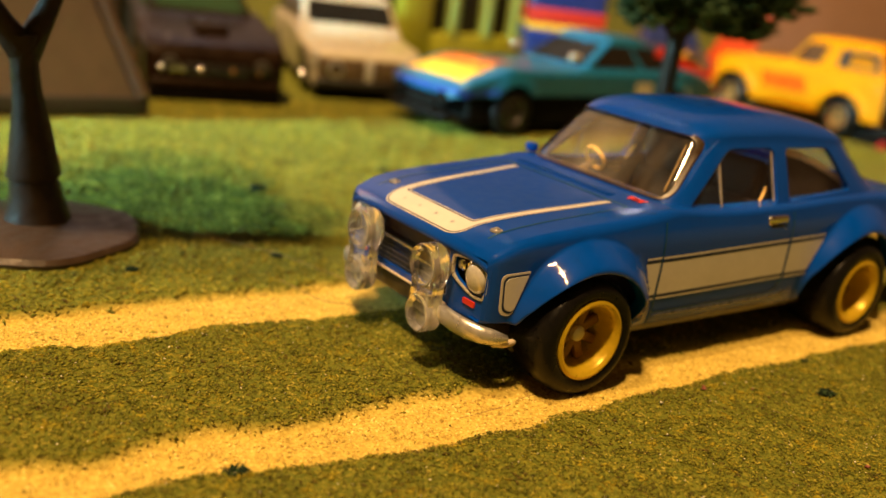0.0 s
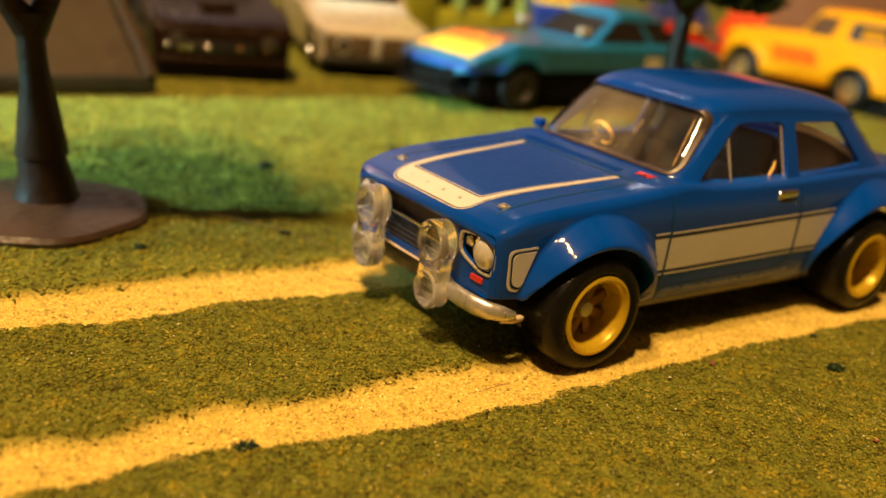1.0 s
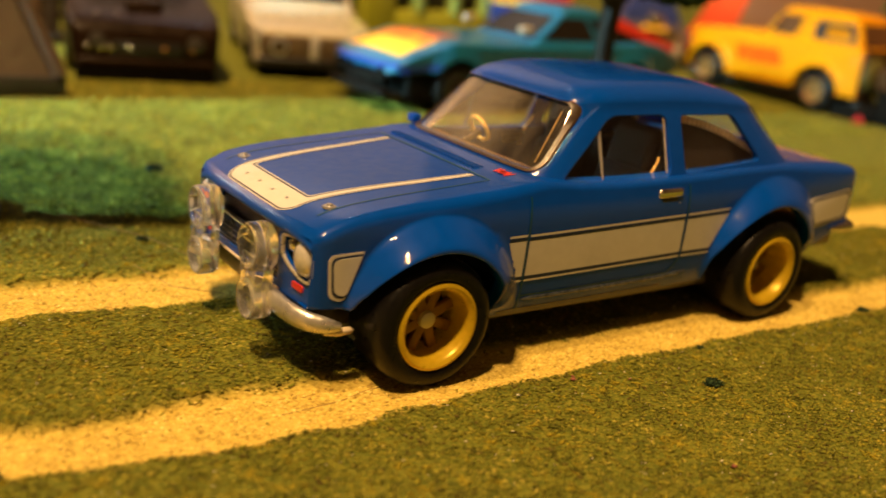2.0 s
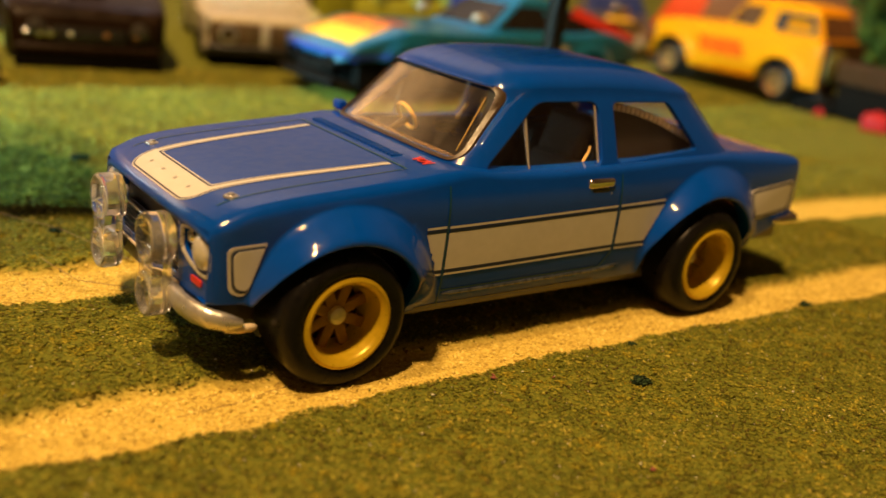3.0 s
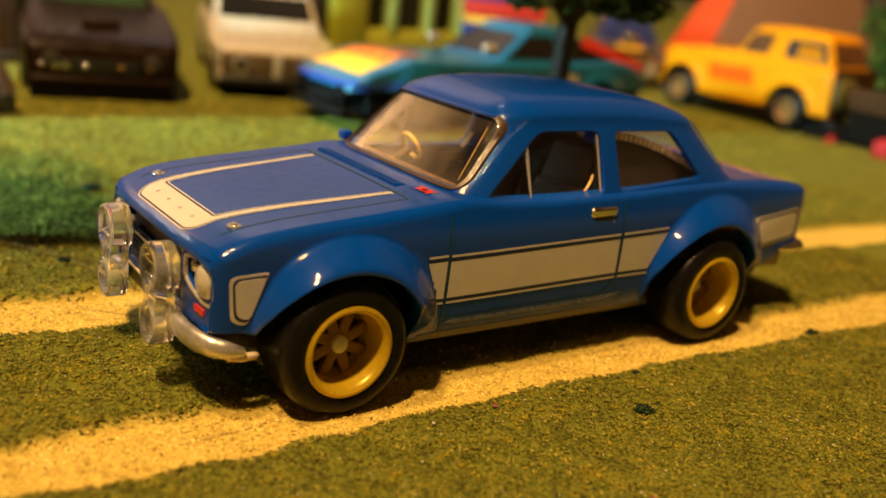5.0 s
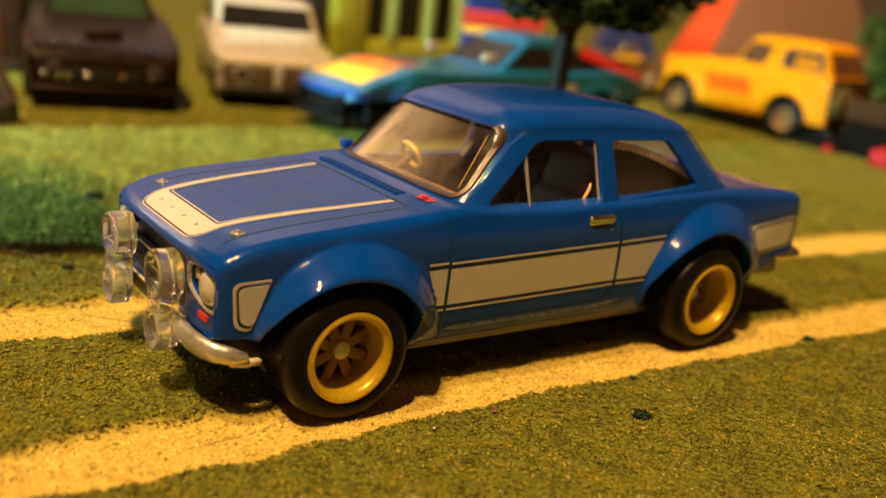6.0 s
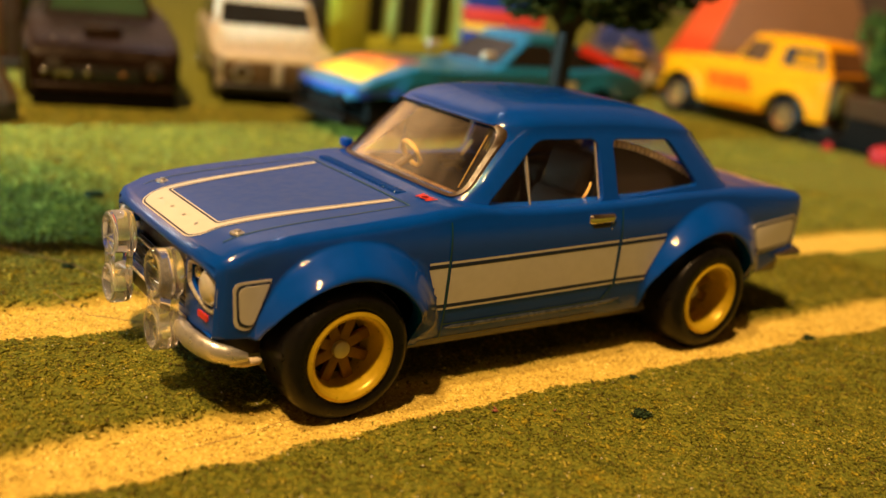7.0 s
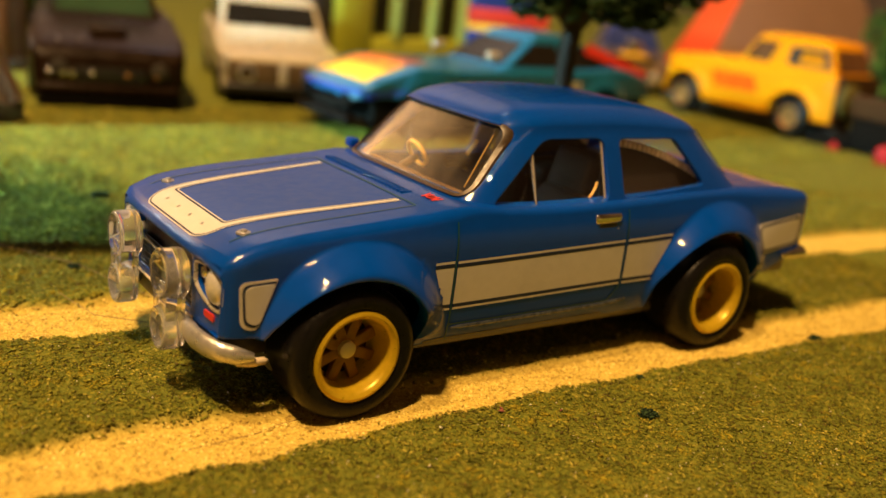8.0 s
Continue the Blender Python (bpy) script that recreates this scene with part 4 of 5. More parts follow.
for s in (-1, 1):
    part("headlight_bezel", panel(lamp_shape(s, 0.07), [lamp_shape(s, -0.03)], lambda y, z, d: face(y, z, d - 0.010), 0.024), TRIMLINE, saloon, "thin silver headlight outline")
    lens = bmesh.new()
    bmesh.ops.create_uvsphere(lens, u_segments=32, v_segments=18, radius=1)
    for v in lens.verts:
        v.co = (face(0.885, 0.955)[0] + 0.030 + v.co.x * 0.065 - 0.05 * (v.co.z * 0.12), s * (0.885 + v.co.y * 0.118), 0.955 + v.co.z * 0.128)
    part("headlight", lens, LENS, saloon, "pale domed headlight lens")
    part("headlight_ring", lathe([(0.132, -0.87), (0.146, -0.885), (0.152, -0.875), (0.152, -0.84)], 32, "x", (0.0, s * 0.875, 0.955), caps=False), CHROME, saloon, "chrome ring behind the lens")
    part("side_marker", lathe([(0.05, -0.87), (0.05, -0.90), (0.036, -0.915), (0.004, -0.92)], 18, "x", (0.0, s * 0.695, 1.01)), CHROME, saloon, "small bright inner lamp")
    part("indicator", panel(rounded([(s * 0.80, 0.728), (s * 0.935, 0.720), (s * 0.935, 0.768), (s * 0.80, 0.776)], 0.012, 2), [], lambda y, z, d: face(y, z, d - 0.012), 0.02), RED, saloon, "small red front indicator")
    bmp = bmesh.new()
    pts = [(-0.955, 0.53, 0.575), (-0.98, 0.60, 0.57), (-0.985, 0.78, 0.56), (-0.955, 0.93, 0.548), (-0.895, 1.035, 0.535), (-0.80, 1.10, 0.52), (-0.69, 1.125, 0.505)]
    rows = []
    for i, (x, y, z) in enumerate(pts):
        w = (0.055, 0.080, 0.082, 0.080, 0.075, 0.066, 0.03)[i]
        n = Vector((pts[min(i + 1, 6)][0] - pts[max(i - 1, 0)][0], pts[min(i + 1, 6)][1] - pts[max(i - 1, 0)][1], 0)).normalized()
        out = Vector((-n.y, n.x, 0))
        if out.x > 0:
            out = -out
        rows.append([(x + out.x * 0.7 * w * math.cos(a), s * (y + out.y * 0.7 * w * math.cos(a)), z + w * math.sin(a)) for a in np.linspace(0, 2 * math.pi, 21)[:-1]])
    vs = grid_faces(bmp, rows, closed=True)
    bmp.faces.new(vs[0])
    bmp.faces.new(vs[-1])
    bmesh.ops.subdivide_edges(bmp, edges=[e for e in bmp.edges if abs(e.verts[0].co.y - e.verts[1].co.y) > 0.025], cuts=2, smooth=0.9, use_grid_fill=True)
    part("quarter_bumper", bmp, SILVER, saloon, "silver quarter bumper", sharp=70)
    part("bumper_foot", tube([(-0.80, s * 1.08, 0.462), (-0.70, s * 1.10, 0.455), (-0.60, s * 1.095, 0.452), (-0.57, s * 1.09, 0.45)], [0.03, 0.034, 0.03, 0.012], 10), BEAD, saloon, "pale end of the bumper mount")
    rb = tube([(5.12, s * 1.10, 0.74), (5.32, s * 1.10, 0.74), (5.46, s * 1.08, 0.74), (5.55, s * 0.95, 0.74), (5.56, s * 0.55, 0.74)], [0.02, 0.05, 0.075, 0.07, 0.05], 14)
    part("rear_bumper", rb, CHROME, saloon, "bright rear quarter bumper")
    part("tail_light", box(5.56, 5.615, s * 0.80 - 0.14, s * 0.80 + 0.12, 0.95, 1.12, 0.02), RED, saloon)
    if s > 0:
        mir = box(1.20, 1.30, s * 1.13 - 0.10, s * 1.13 + 0.03, 1.47, 1.565, 0.03, 3)
        part("door_mirror", mir, BLUE, saloon, "stubby blue door mirror")


# clear spotlight pods on the nose: two dished discs, one above the other, joined by a web
def disc(r, y, z, back):
    """A thick clear disc with a dished face and rounded rims, its face to the front."""
    return lathe([(0.002, -1.128), (0.45 * r, -1.131), (0.66 * r, -1.142), (0.76 * r, -1.160), (0.84 * r, -1.168), (0.92 * r, -1.165), (0.98 * r, -1.152), (r, -1.132), (r, back - 0.03), (0.96 * r, back - 0.008), (0.88 * r, back), (0.002, back)], 56, "x", (0, y, z))


for s in (-1, 1):
    yc = s * 0.505
    web = panel(rounded([(-0.145, 0.58), (0.145, 0.58), (0.122, 0.745), (0.160, 0.90), (-0.160, 0.90), (-0.122, 0.745)], 0.07, 5), [], lambda y, z, d: (-1.148 + d, yc + y, z), 0.14)
    pod = part("spotlight", cut(disc(0.184, yc, 0.955, -0.985), [disc(0.164, yc, 0.548, -1.005), web], "UNION"), CLEAR, saloon, "clear plastic twin spotlight", sharp=50)
    part("spotlight_stay", tube([(-0.975, yc + 0.02, 1.00), (-0.89, yc + 0.02, 1.00)], 0.035, 10), CLEAR, saloon)

BRASS = mat("gold_moulded_plastic", (0.70, 0.48, 0.16), 0.35, 0.3, vary=0.1, vscale=200)
# base, wheel wells, interior
part("base_plate", box(-0.50, 4.85, -1.0, 1.0, 0.30, 0.41, 0.03), ZINC, saloon, "bare grey metal base")
part("sill", box(0.68, 3.20, -1.06, 1.06, 0.36, 0.42, 0.02), ZINC, saloon, "grey metal sill edge")
for xw in (0.0, 3.9):
    part("wheel_well", box(xw - 0.60, xw + 0.60, -0.82, 0.82, 0.41, 1.15, 0.05), BLACK, saloon)
    part("axle", tube([(xw, -1.1, HUB), (xw, 1.1, HUB)], 0.04, 10), ZINC, saloon)
part("valance", box(-0.90, -0.52, -0.97, 0.97, 0.44, 0.66, 0.03), BLACK, saloon)
part("tail_valance", box(4.75, 5.40, -0.98, 0.98, 0.50, 0.76, 0.05), ZINC, saloon, "grey rear underside")
part("floor_pan", box(0.9, 4.2, -1.02, 1.02, 0.42, 0.60, 0.02), INTERIOR, saloon)
part("dashboard", box(1.12, 1.42, -0.92, 0.92, 1.02, 1.45, 0.06, 3), DASH, saloon, "brown moulded dashboard")
wheel_ring = lathe([(0.125, -0.020), (0.139, -0.014), (0.145, 0.0), (0.139, 0.014), (0.125, 0.020), (0.110, 0.0), (0.125, -0.020)], 36, "x", caps=False)
bmesh.ops.rotate(wheel_ring, verts=wheel_ring.verts, cent=(0, 0, 0), matrix=Matrix.Rotation(radians(-28), 3, "Y"))
bmesh.ops.translate(wheel_ring, verts=wheel_ring.verts, vec=(1.62, 0.52, 1.53))
part("steering_wheel", wheel_ring, BRASS, saloon, "small amber-tinted steering wheel")
part("steering_column", tube([(1.40, 0.52, 1.38), (1.62, 0.52, 1.50)], 0.035, 8), INTERIOR, saloon)
for y in (-0.47, 0.47):
    part("seat_cushion", box(1.95, 2.55, y - 0.33, y + 0.33, 0.62, 1.02, 0.09, 3), SEATMAT, saloon)
    back = merge(box(-0.11, 0.11, y - 0.32, y + 0.32, 0.0, 0.52, 0.09, 3), box(-0.085, 0.085, y - 0.27, y + 0.27, 0.46, 0.90, 0.08, 4))
    bmesh.ops.rotate(back, verts=back.verts, cent=(0, 0, 0), matrix=Matrix.Rotation(radians(16), 3, "Y"))
    bmesh.ops.translate(back, verts=back.verts, vec=(2.50, 0, 0.90))
    part("seat_back", back, SEATMAT, saloon, "moulded bucket seat back")
part("rear_seat", box(3.2, 3.75, -0.86, 0.86, 0.6, 1.40, 0.12, 3), INTERIOR, saloon)
part("parcel_shelf", box(3.7, 4.25, -0.86, 0.86, 1.38, 1.46, 0.02), INTERIOR, saloon)
for sd in (-1, 1):
    part("rear_trim", panel([(2.80, 1.40), (4.02, 1.46), (3.98, 1.53), (3.70, 1.665), (3.42, 1.765), (3.12, 1.835), (2.80, 1.86)], [], lambda x, z, d, k=sd: (x, k * (0.82 - 0.10 * (z - 1.45) / 0.4 - d), z), 0.02), INTERIOR, saloon, "dark moulded rear side trim")
    for k in range(20):
        p = Vector((2.84 + 1.14 * k / 19, sd * (0.745 + 0.055 * k / 19), 1.875 - 0.33 * (k / 19) ** 1.6))
        part("moulded_bead", box(p.x - 0.021, p.x + 0.021, p.y - 0.025, p.y + 0.025, p.z - 0.032, p.z + 0.032, 0.012), BEAD, saloon)
for sd in (-1, 1):
    part("belt_guide", tube([(2.48, sd * 0.90, 1.41), (2.52, sd * 0.90, 1.47), (2.56, sd * 0.89, 1.52), (2.575, sd * 0.88, 1.56)], 0.011, 8), BRASS, saloon, "small brass-coloured loop behind the seat")
part("cage_bar", tube([(2.75, -0.80, 1.2), (2.75, -0.74, 1.9), (2.75, 0.74, 1.9), (2.75, 0.80, 1.2)], 0.03, 8), INTERIOR, saloon)

for xw in (0.0, 3.9):
    w = 0.52 if xw == 0 else 0.56
    yw = 1.37 if xw == 0 else 1.36
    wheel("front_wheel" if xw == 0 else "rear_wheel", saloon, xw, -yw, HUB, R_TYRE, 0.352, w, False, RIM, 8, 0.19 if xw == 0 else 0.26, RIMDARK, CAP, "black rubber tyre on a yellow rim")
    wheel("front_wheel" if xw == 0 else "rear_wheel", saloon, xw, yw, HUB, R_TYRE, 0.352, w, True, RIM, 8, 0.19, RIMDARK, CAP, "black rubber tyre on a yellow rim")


# ---- the other toys behind, out of focus ----
def simple_car(name, m, label, hull, paint, belt, roof, zbelt, zroof, wb, wt, wheel_r, rims, glass_mat, cabin_paint=None, bumper=CHROME, lamps=LENS, grille=BLACK, group="parked toy cars", panes=((0.0, 0.47), (0.53, 1.0))):
    """belt: x of the cabin's foot, front and rear; roof: the same at its top; wb, wt: half widths at the foot and the top."""
    ob = thing(name, m, label, "toy car", group)
    part("body", hull.shell(rows=14), paint, ob, sharp=50)
    bm = bmesh.new()
    rows = []
    for k in range(9):
        u = k / 8
        x0, x1 = belt[0] + (roof[0] - belt[0]) * u, belt[1] + (roof[1] - belt[1]) * u
        w, z = wb + (wt - wb) * u, zbelt - 0.1 + (zroof - zbelt + 0.1) * u
        rows.append([(x, y, z) for x, y in rounded([(x0, -w), (x1, -w), (x1, w), (x0, w)], 0.14, 5)])
    top = [(p[0], p[1]) for p in rows[-1]]
    cx, cy = (roof[0] + roof[1]) / 2, 0.0
    for s, dz in ((0.97, 0.035), (0.9, 0.07), (0.6, 0.11), (0.2, 0.12)):
        rows.append([(cx + (x - cx) * s, y * s, zroof + dz) for x, y in top])
    vs = grid_faces(bm, rows, closed=True)
    bm.faces.new(vs[-1])
    part("cabin", bm, cabin_paint or paint, ob, sharp=45)

    def lerp(u):
        return belt[0] + (roof[0] - belt[0]) * u, belt[1] + (roof[1] - belt[1]) * u, wb + (wt - wb) * u, zbelt - 0.1 + (zroof - zbelt + 0.1) * u

    a, b, w0, z0 = lerp(0.26)
    c, d, w1, z1 = lerp(0.88)
    part("windscreen", sheet([(a - 0.012, -w0 + 0.14, z0), (a - 0.012, w0 - 0.14, z0), (c - 0.012, w1 - 0.12, z1), (c - 0.012, -w1 + 0.12, z1)], 6, 4, 0.01, 0.02), glass_mat, ob)
    part("rear_window", sheet([(b + 0.012, w0 - 0.14, z0), (b + 0.012, -w0 + 0.14, z0), (d + 0.012, -w1 + 0.12, z1), (d + 0.012, w1 - 0.12, z1)], 6, 4, 0.01, 0.02), glass_mat, ob)
    for s in (-1, 1):
        for f0, f1 in panes:
            p0, p1 = (a + 0.14 + (b - a - 0.34) * f for f in (f0, f1))
            q0, q1 = (c + 0.12 + (d - c - 0.26) * f for f in (f0, f1))
            cor = [(p0, s * (w0 + 0.01), z0), (p1, s * (w0 + 0.01), z0), (q1, s * (w1 + 0.01), z1), (q0, s * (w1 + 0.01), z1)]
            part("side_window", sheet(cor if s < 0 else cor[::-1], 3, 3, 0.0, 0.02), glass_mat, ob)
    for s in (-1, 1):
        xw = hull.x0
        y = hull.width(xw) * 0.72
        part("headlight", lathe([(0.16, 0.03), (0.16, -0.03), (0.12, -0.05), (0.01, -0.07)], 20, "x", (xw, s * y, 0.62 * hull.topline(xw + 0.1) + 0.08)), lamps, ob)
    y = hull.width(hull.x0)
    zt = hull.topline(hull.x0)
    part("grille", box(hull.x0 - 0.03, hull.x0 + 0.03, -y * 0.52, y * 0.52, 0.45, zt - 0.14, 0.02), grille, ob)
    part("front_bumper", box(hull.x0 - 0.14, hull.x0 + 0.06, -y * 1.02, y * 1.02, 0.26, 0.42, 0.05, 3), bumper, ob)
    part("rear_bumper", box(hull.x1 - 0.06, hull.x1 + 0.12, -y * 0.95, y * 0.95, 0.30, 0.46, 0.05, 3), bumper, ob)
    part("base_plate", box(hull.x0 + 0.1, hull.x1 - 0.1, -y * 0.93, y * 0.93, 0.2, 0.36, 0.03), BLACK, ob)
    for xw in hull.wheels:
        part("wheel_well", box(xw - 0.56, xw + 0.56, -y * 0.78, y * 0.78, 0.34, hull.hub + hull.arch + 0.04, 0.05), SHADE, ob)
        for far in (False, True):
            e = (hull.side(xw, hull.hub + hull.arch) - 0.03) * (1 if far else -1)
            wheel("wheel", ob, xw, e, wheel_r, wheel_r, wheel_r * 0.55, 0.36, far, rims, 5, 0.08)
    return ob


BLACKPAINT = mat("black_enamel", (0.015, 0.008, 0.004), 0.30, 0.0, 0.0, spec=0.08, vary=0.35, vscale=60)
CREAM = mat("cream_white_enamel", (0.51, 0.46, 0.34), 0.3, 0.0, 0.5, vary=0.05, vscale=60)
TEAL = mat("teal_enamel", (0.006, 0.105, 0.20), 0.32, 0.0, 0.3, vary=0.08, vscale=60)
YELLOW = mat("yellow_enamel", (0.70, 0.275, 0.0005), 0.5, vary=0.06, vscale=60, spec=0.10)
TINT = mat("dark_tinted_window", (0.012, 0.010, 0.008), 0.12, vary=0.2, vscale=60)
SMOKE = mat("smoked_lamp", (0.05, 0.045, 0.04), 0.35, 0.3)
DULL = mat("dull_tan_rim", (0.28, 0.145, 0.04), 0.5, 0.0, spec=0.2, vary=0.2, vscale=80)
GREENWIN = mat("green_tinted_window", (0.022, 0.034, 0.010), 0.15, vary=0.2, vscale=60)
ORANGE = mat("orange_print", (0.75, 0.16, 0.01), 0.4)
FLAME = mat("yellow_flame_print", (0.85, 0.50, 0.03), 0.4)
COBALT = mat("cobalt_print", (0.008, 0.034, 0.26), 0.5)

# black plastic, and the shade put into lower flank and wheel arches
SHADE = mat("matt_black_plastic_and_shade", (0.006, 0.005, 0.004), 0.8, spec=0.06, vary=0.2, vscale=60)

# low black muscle car, nose to the tracks
h = Hull(-1.2, 5.6, curve((-1.2, 1.18), (-1.05, 1.30), (0, 1.36), (4, 1.36), (5.4, 1.28), (5.6, 1.15)),
         curve((-1.2, 0.86), (-1.05, 1.02), (-0.5, 1.16), (1.0, 1.34), (1.6, 1.42), (4.2, 1.45), (5.4, 1.36), (5.6, 1.2)),
         curve((-1.2, 0.22), (0, 0.26), (5.6, 0.34)), (0.0, 3.9), 0.46, 0.52, 0.05, 0.2)
muscle = simple_car("toy_car", at(2.18, 12.01, 0.05, 76), "glossy black toy muscle car parked on the turf", h, BLACKPAINT, (1.1, 4.9), (1.95, 3.9), 1.4, 1.98, 1.12, 0.88, 0.48, DULL, GREENWIN, lamps=SMOKE, bumper=BLACKPAINT)
for y, r in ((1.02, 0.055), (0.80, 0.075), (0.64, 0.075), (0.30, 0.06)):
    part("front_lamp", lathe([(r, 0.0), (r, -0.03), (0.6 * r, -0.05), (0.01, -0.055)], 16, "x", (-1.215, y, 0.60)), CHROME, muscle, "small bright lamp")
for y in (-0.30, -0.80):
    part("front_lamp", lathe([(0.05, 0.0), (0.05, -0.03), (0.01, -0.05)], 14, "x", (-1.215, y, 0.60)), DULL, muscle)
part("air_dam", box(-1.30, -0.85, -1.22, 1.22, 0.03, 0.26, 0.06, 3), SHADE, muscle, "black lip under the nose")
part("bonnet_scoop", box(-0.45, 0.75, -0.34, 0.34, 1.10, 1.36, 0.10, 4), BLACKPAINT, muscle)
# chrome studs added for the glints on the bonnet's left front
for y in (0.50, 0.86):
    part("bonnet_glint", lathe([(0.06, 0.0), (0.05, 0.05), (0.01, 0.06)], 14, "z", (-0.78, y, 1.095)), CHROME, muscle, "small chrome stud standing for a glint")

# cream white saloon, nose to the tracks
h = Hull(-1.0, 5.4, curve((-1.0, 1.12), (-0.9, 1.2), (0, 1.24), (4.4, 1.24), (5.2, 1.18), (5.4, 1.08)),
         curve((-1.0, 0.88), (-0.92, 0.96), (-0.6, 1.02), (0.9, 1.16), (1.3, 1.26), (4.4, 1.32), (5.2, 1.26), (5.4, 1.1)),
         curve((-1.0, 0.24), (0, 0.28), (5.4, 0.34)), (0.0, 3.8), 0.46, 0.52, 0.04, 0.2)
saloon2 = simple_car("toy_car", at(5.72, 12.11, 0.05, 72), "cream white toy saloon with a chrome grille", h, CREAM, (0.95, 4.7), (1.75, 4.2), 1.3, 1.90, 1.18, 1.04, 0.48, CHROME, TINT, grille=BLACK, bumper=BLACK, lamps=SMOKE)
GRILLE = mat("tarnished_grille_plating", (0.13, 0.09, 0.05), 0.4, 0.3, vary=0.4, vscale=160)
part("grille_surround", box(-1.06, -0.98, -1.08, 1.08, 0.40, 0.86, 0.03), GRILLE, saloon2, "tarnished full-width grille")
part("grille_rib", box(-1.10, -1.0, -0.09, 0.09, 0.36, 0.88, 0.02), LENS, saloon2, "pale rib in the middle of the grille")
for y in (-1, 1):
    part("headlight_ring", lathe([(0.19, 0.0), (0.19, -0.03), (0.13, -0.05), (0.12, -0.02)], 24, "x", (-1.06, y * 0.72, 0.63), caps=False), SILVER, saloon2)
    part("wing_tip", box(-1.02, -0.72, y * 1.12 - 0.06, y * 1.12 + 0.06, 0.62, 0.98, 0.05, 3), LENS, saloon2, "pale wing edge")

# teal fastback with a flamed nose, side on
h = Hull(-1.35, 6.35, curve((-1.35, 0.95), (-1.1, 1.10), (0, 1.18), (2, 1.14), (4.9, 1.20), (6.0, 1.05), (6.35, 0.85)),
         curve((-1.35, 0.80), (-1.15, 0.98), (-0.6, 1.16), (0.0, 1.30), (0.9, 1.28), (2.0, 1.30), (4.0, 1.34), (4.9, 1.40), (5.9, 1.20), (6.35, 0.98)),
         curve((-1.35, 0.72), (-0.7, 0.76), (0, 0.80), (5.4, 0.80), (6.35, 0.78)), (0.0, 4.5), 0.47, 0.53, 0.07, 0.24)
teal = simple_car("toy_car", at(6.5, 8.85, 0.05, 1.5), "teal toy fastback with flame-painted nose", h, TEAL, (1.75, 5.95), (2.75, 3.9), 1.3, 1.88, 1.0, 0.74, 0.48, SMOKE, TINT, lamps=SHADE, bumper=SHADE, grille=SHADE)
# the lower flank's shade, put in as a near-black box
part("lower_shade", box(-1.0, 5.9, -1.05, 1.05, 0.18, 0.83, 0.08), SHADE, teal, "near-black box for the shade on the lower flank")
part("flame_print", h.on_top((-1.12, -0.90), (-0.2, -0.72), (-0.2, 0.85), (-1.12, 0.90), 12, 10), FLAME, teal, "yellow flames over the bonnet")
for y, w, x1 in ((-0.45, 0.26, 0.5), (0.1, 0.3, 0.75), (0.55, 0.24, 0.4)):
    part("flame_print", h.on_top((-0.55, y - w), (x1, y - 0.04), (x1, y + 0.04), (-0.55, y + w), 10, 4, 0.008), ORANGE, teal, "orange flame licks")
part("nose_band", tube([(-1.22, -1.06, 0.86), (-1.38, -0.6, 0.84), (-1.40, 0, 0.84), (-1.38, 0.6, 0.84), (-1.22, 1.06, 0.86)], 0.05, 10), COBALT, teal, "cobalt blue nose band")
for s in (-1, 1):
    part("flank_band", h.on_side((-1.2, 0.74), (-0.45, 0.84), (-0.4, 0.92), (-1.2, 0.86), 8, 3, 0.006, s > 0), COBALT, teal)
    part("tail_band", sheet([(4.1, s * 0.86, 1.66), (5.75, s * 1.06, 1.20), (5.85, s * 1.04, 1.34), (4.25, s * 0.80, 1.86)][::s], 6, 4, 0.0, 0.02), RED, teal, "red band along the rear pillar")
    part("seat_behind_glass", box(1.55, 1.85, s * 0.90 - 0.06, s * 0.90 + 0.06, 1.48, 1.62, 0.05, 3), CREAM, teal, "pale seat seen at the window")
    part("door_roundel", h.on_side((3.35, 0.78), (3.85, 0.78), (3.85, 1.12), (3.35, 1.12), 4, 4, 0.006, s > 0), CREAM, teal)

# yellow off-roader, tail to the tracks
h = Hull(-0.72, 4.36, curve((-0.72, 0.80), (-0.6, 0.87), (0, 0.90), (4.1, 0.90), (4.36, 0.84)),
         curve((-0.72, 1.34), (-0.62, 1.48), (0, 1.56), (1.3, 1.62), (4.2, 1.58), (4.36, 1.48)),
         curve((-0.72, 0.46), (0, 0.46), (4.36, 0.52)), (0.0, 3.33), 0.48, 0.63, 0.08, 0.2, wide=1.3)
truck = simple_car("toy_truck", at(17.61, 10.63, 0.05, -90), "yellow toy off-roader with an orange flame on its door", h, YELLOW, (1.35, 4.30), (1.88, 3.95), 1.58, 2.25, 0.80, 0.66, 0.50, DULL, mat("brown_cab_window", (0.10, 0.045, 0.018), 0.3, vary=0.3, vscale=80, spec=0.2), bumper=BLACK, lamps=SMOKE, panes=((0.0, 0.32),))
for s in (-1, 1):
    part("flame_print", h.on_side((0.95, 0.86), (2.30, 0.90), (2.15, 1.30), (0.85, 1.26), 8, 4, 0.006, s > 0), mat("flame_orange_print", (0.72, 0.10, 0.002), 0.5, vary=0.3, vscale=150, spec=0.1), truck, "orange flame on the door")
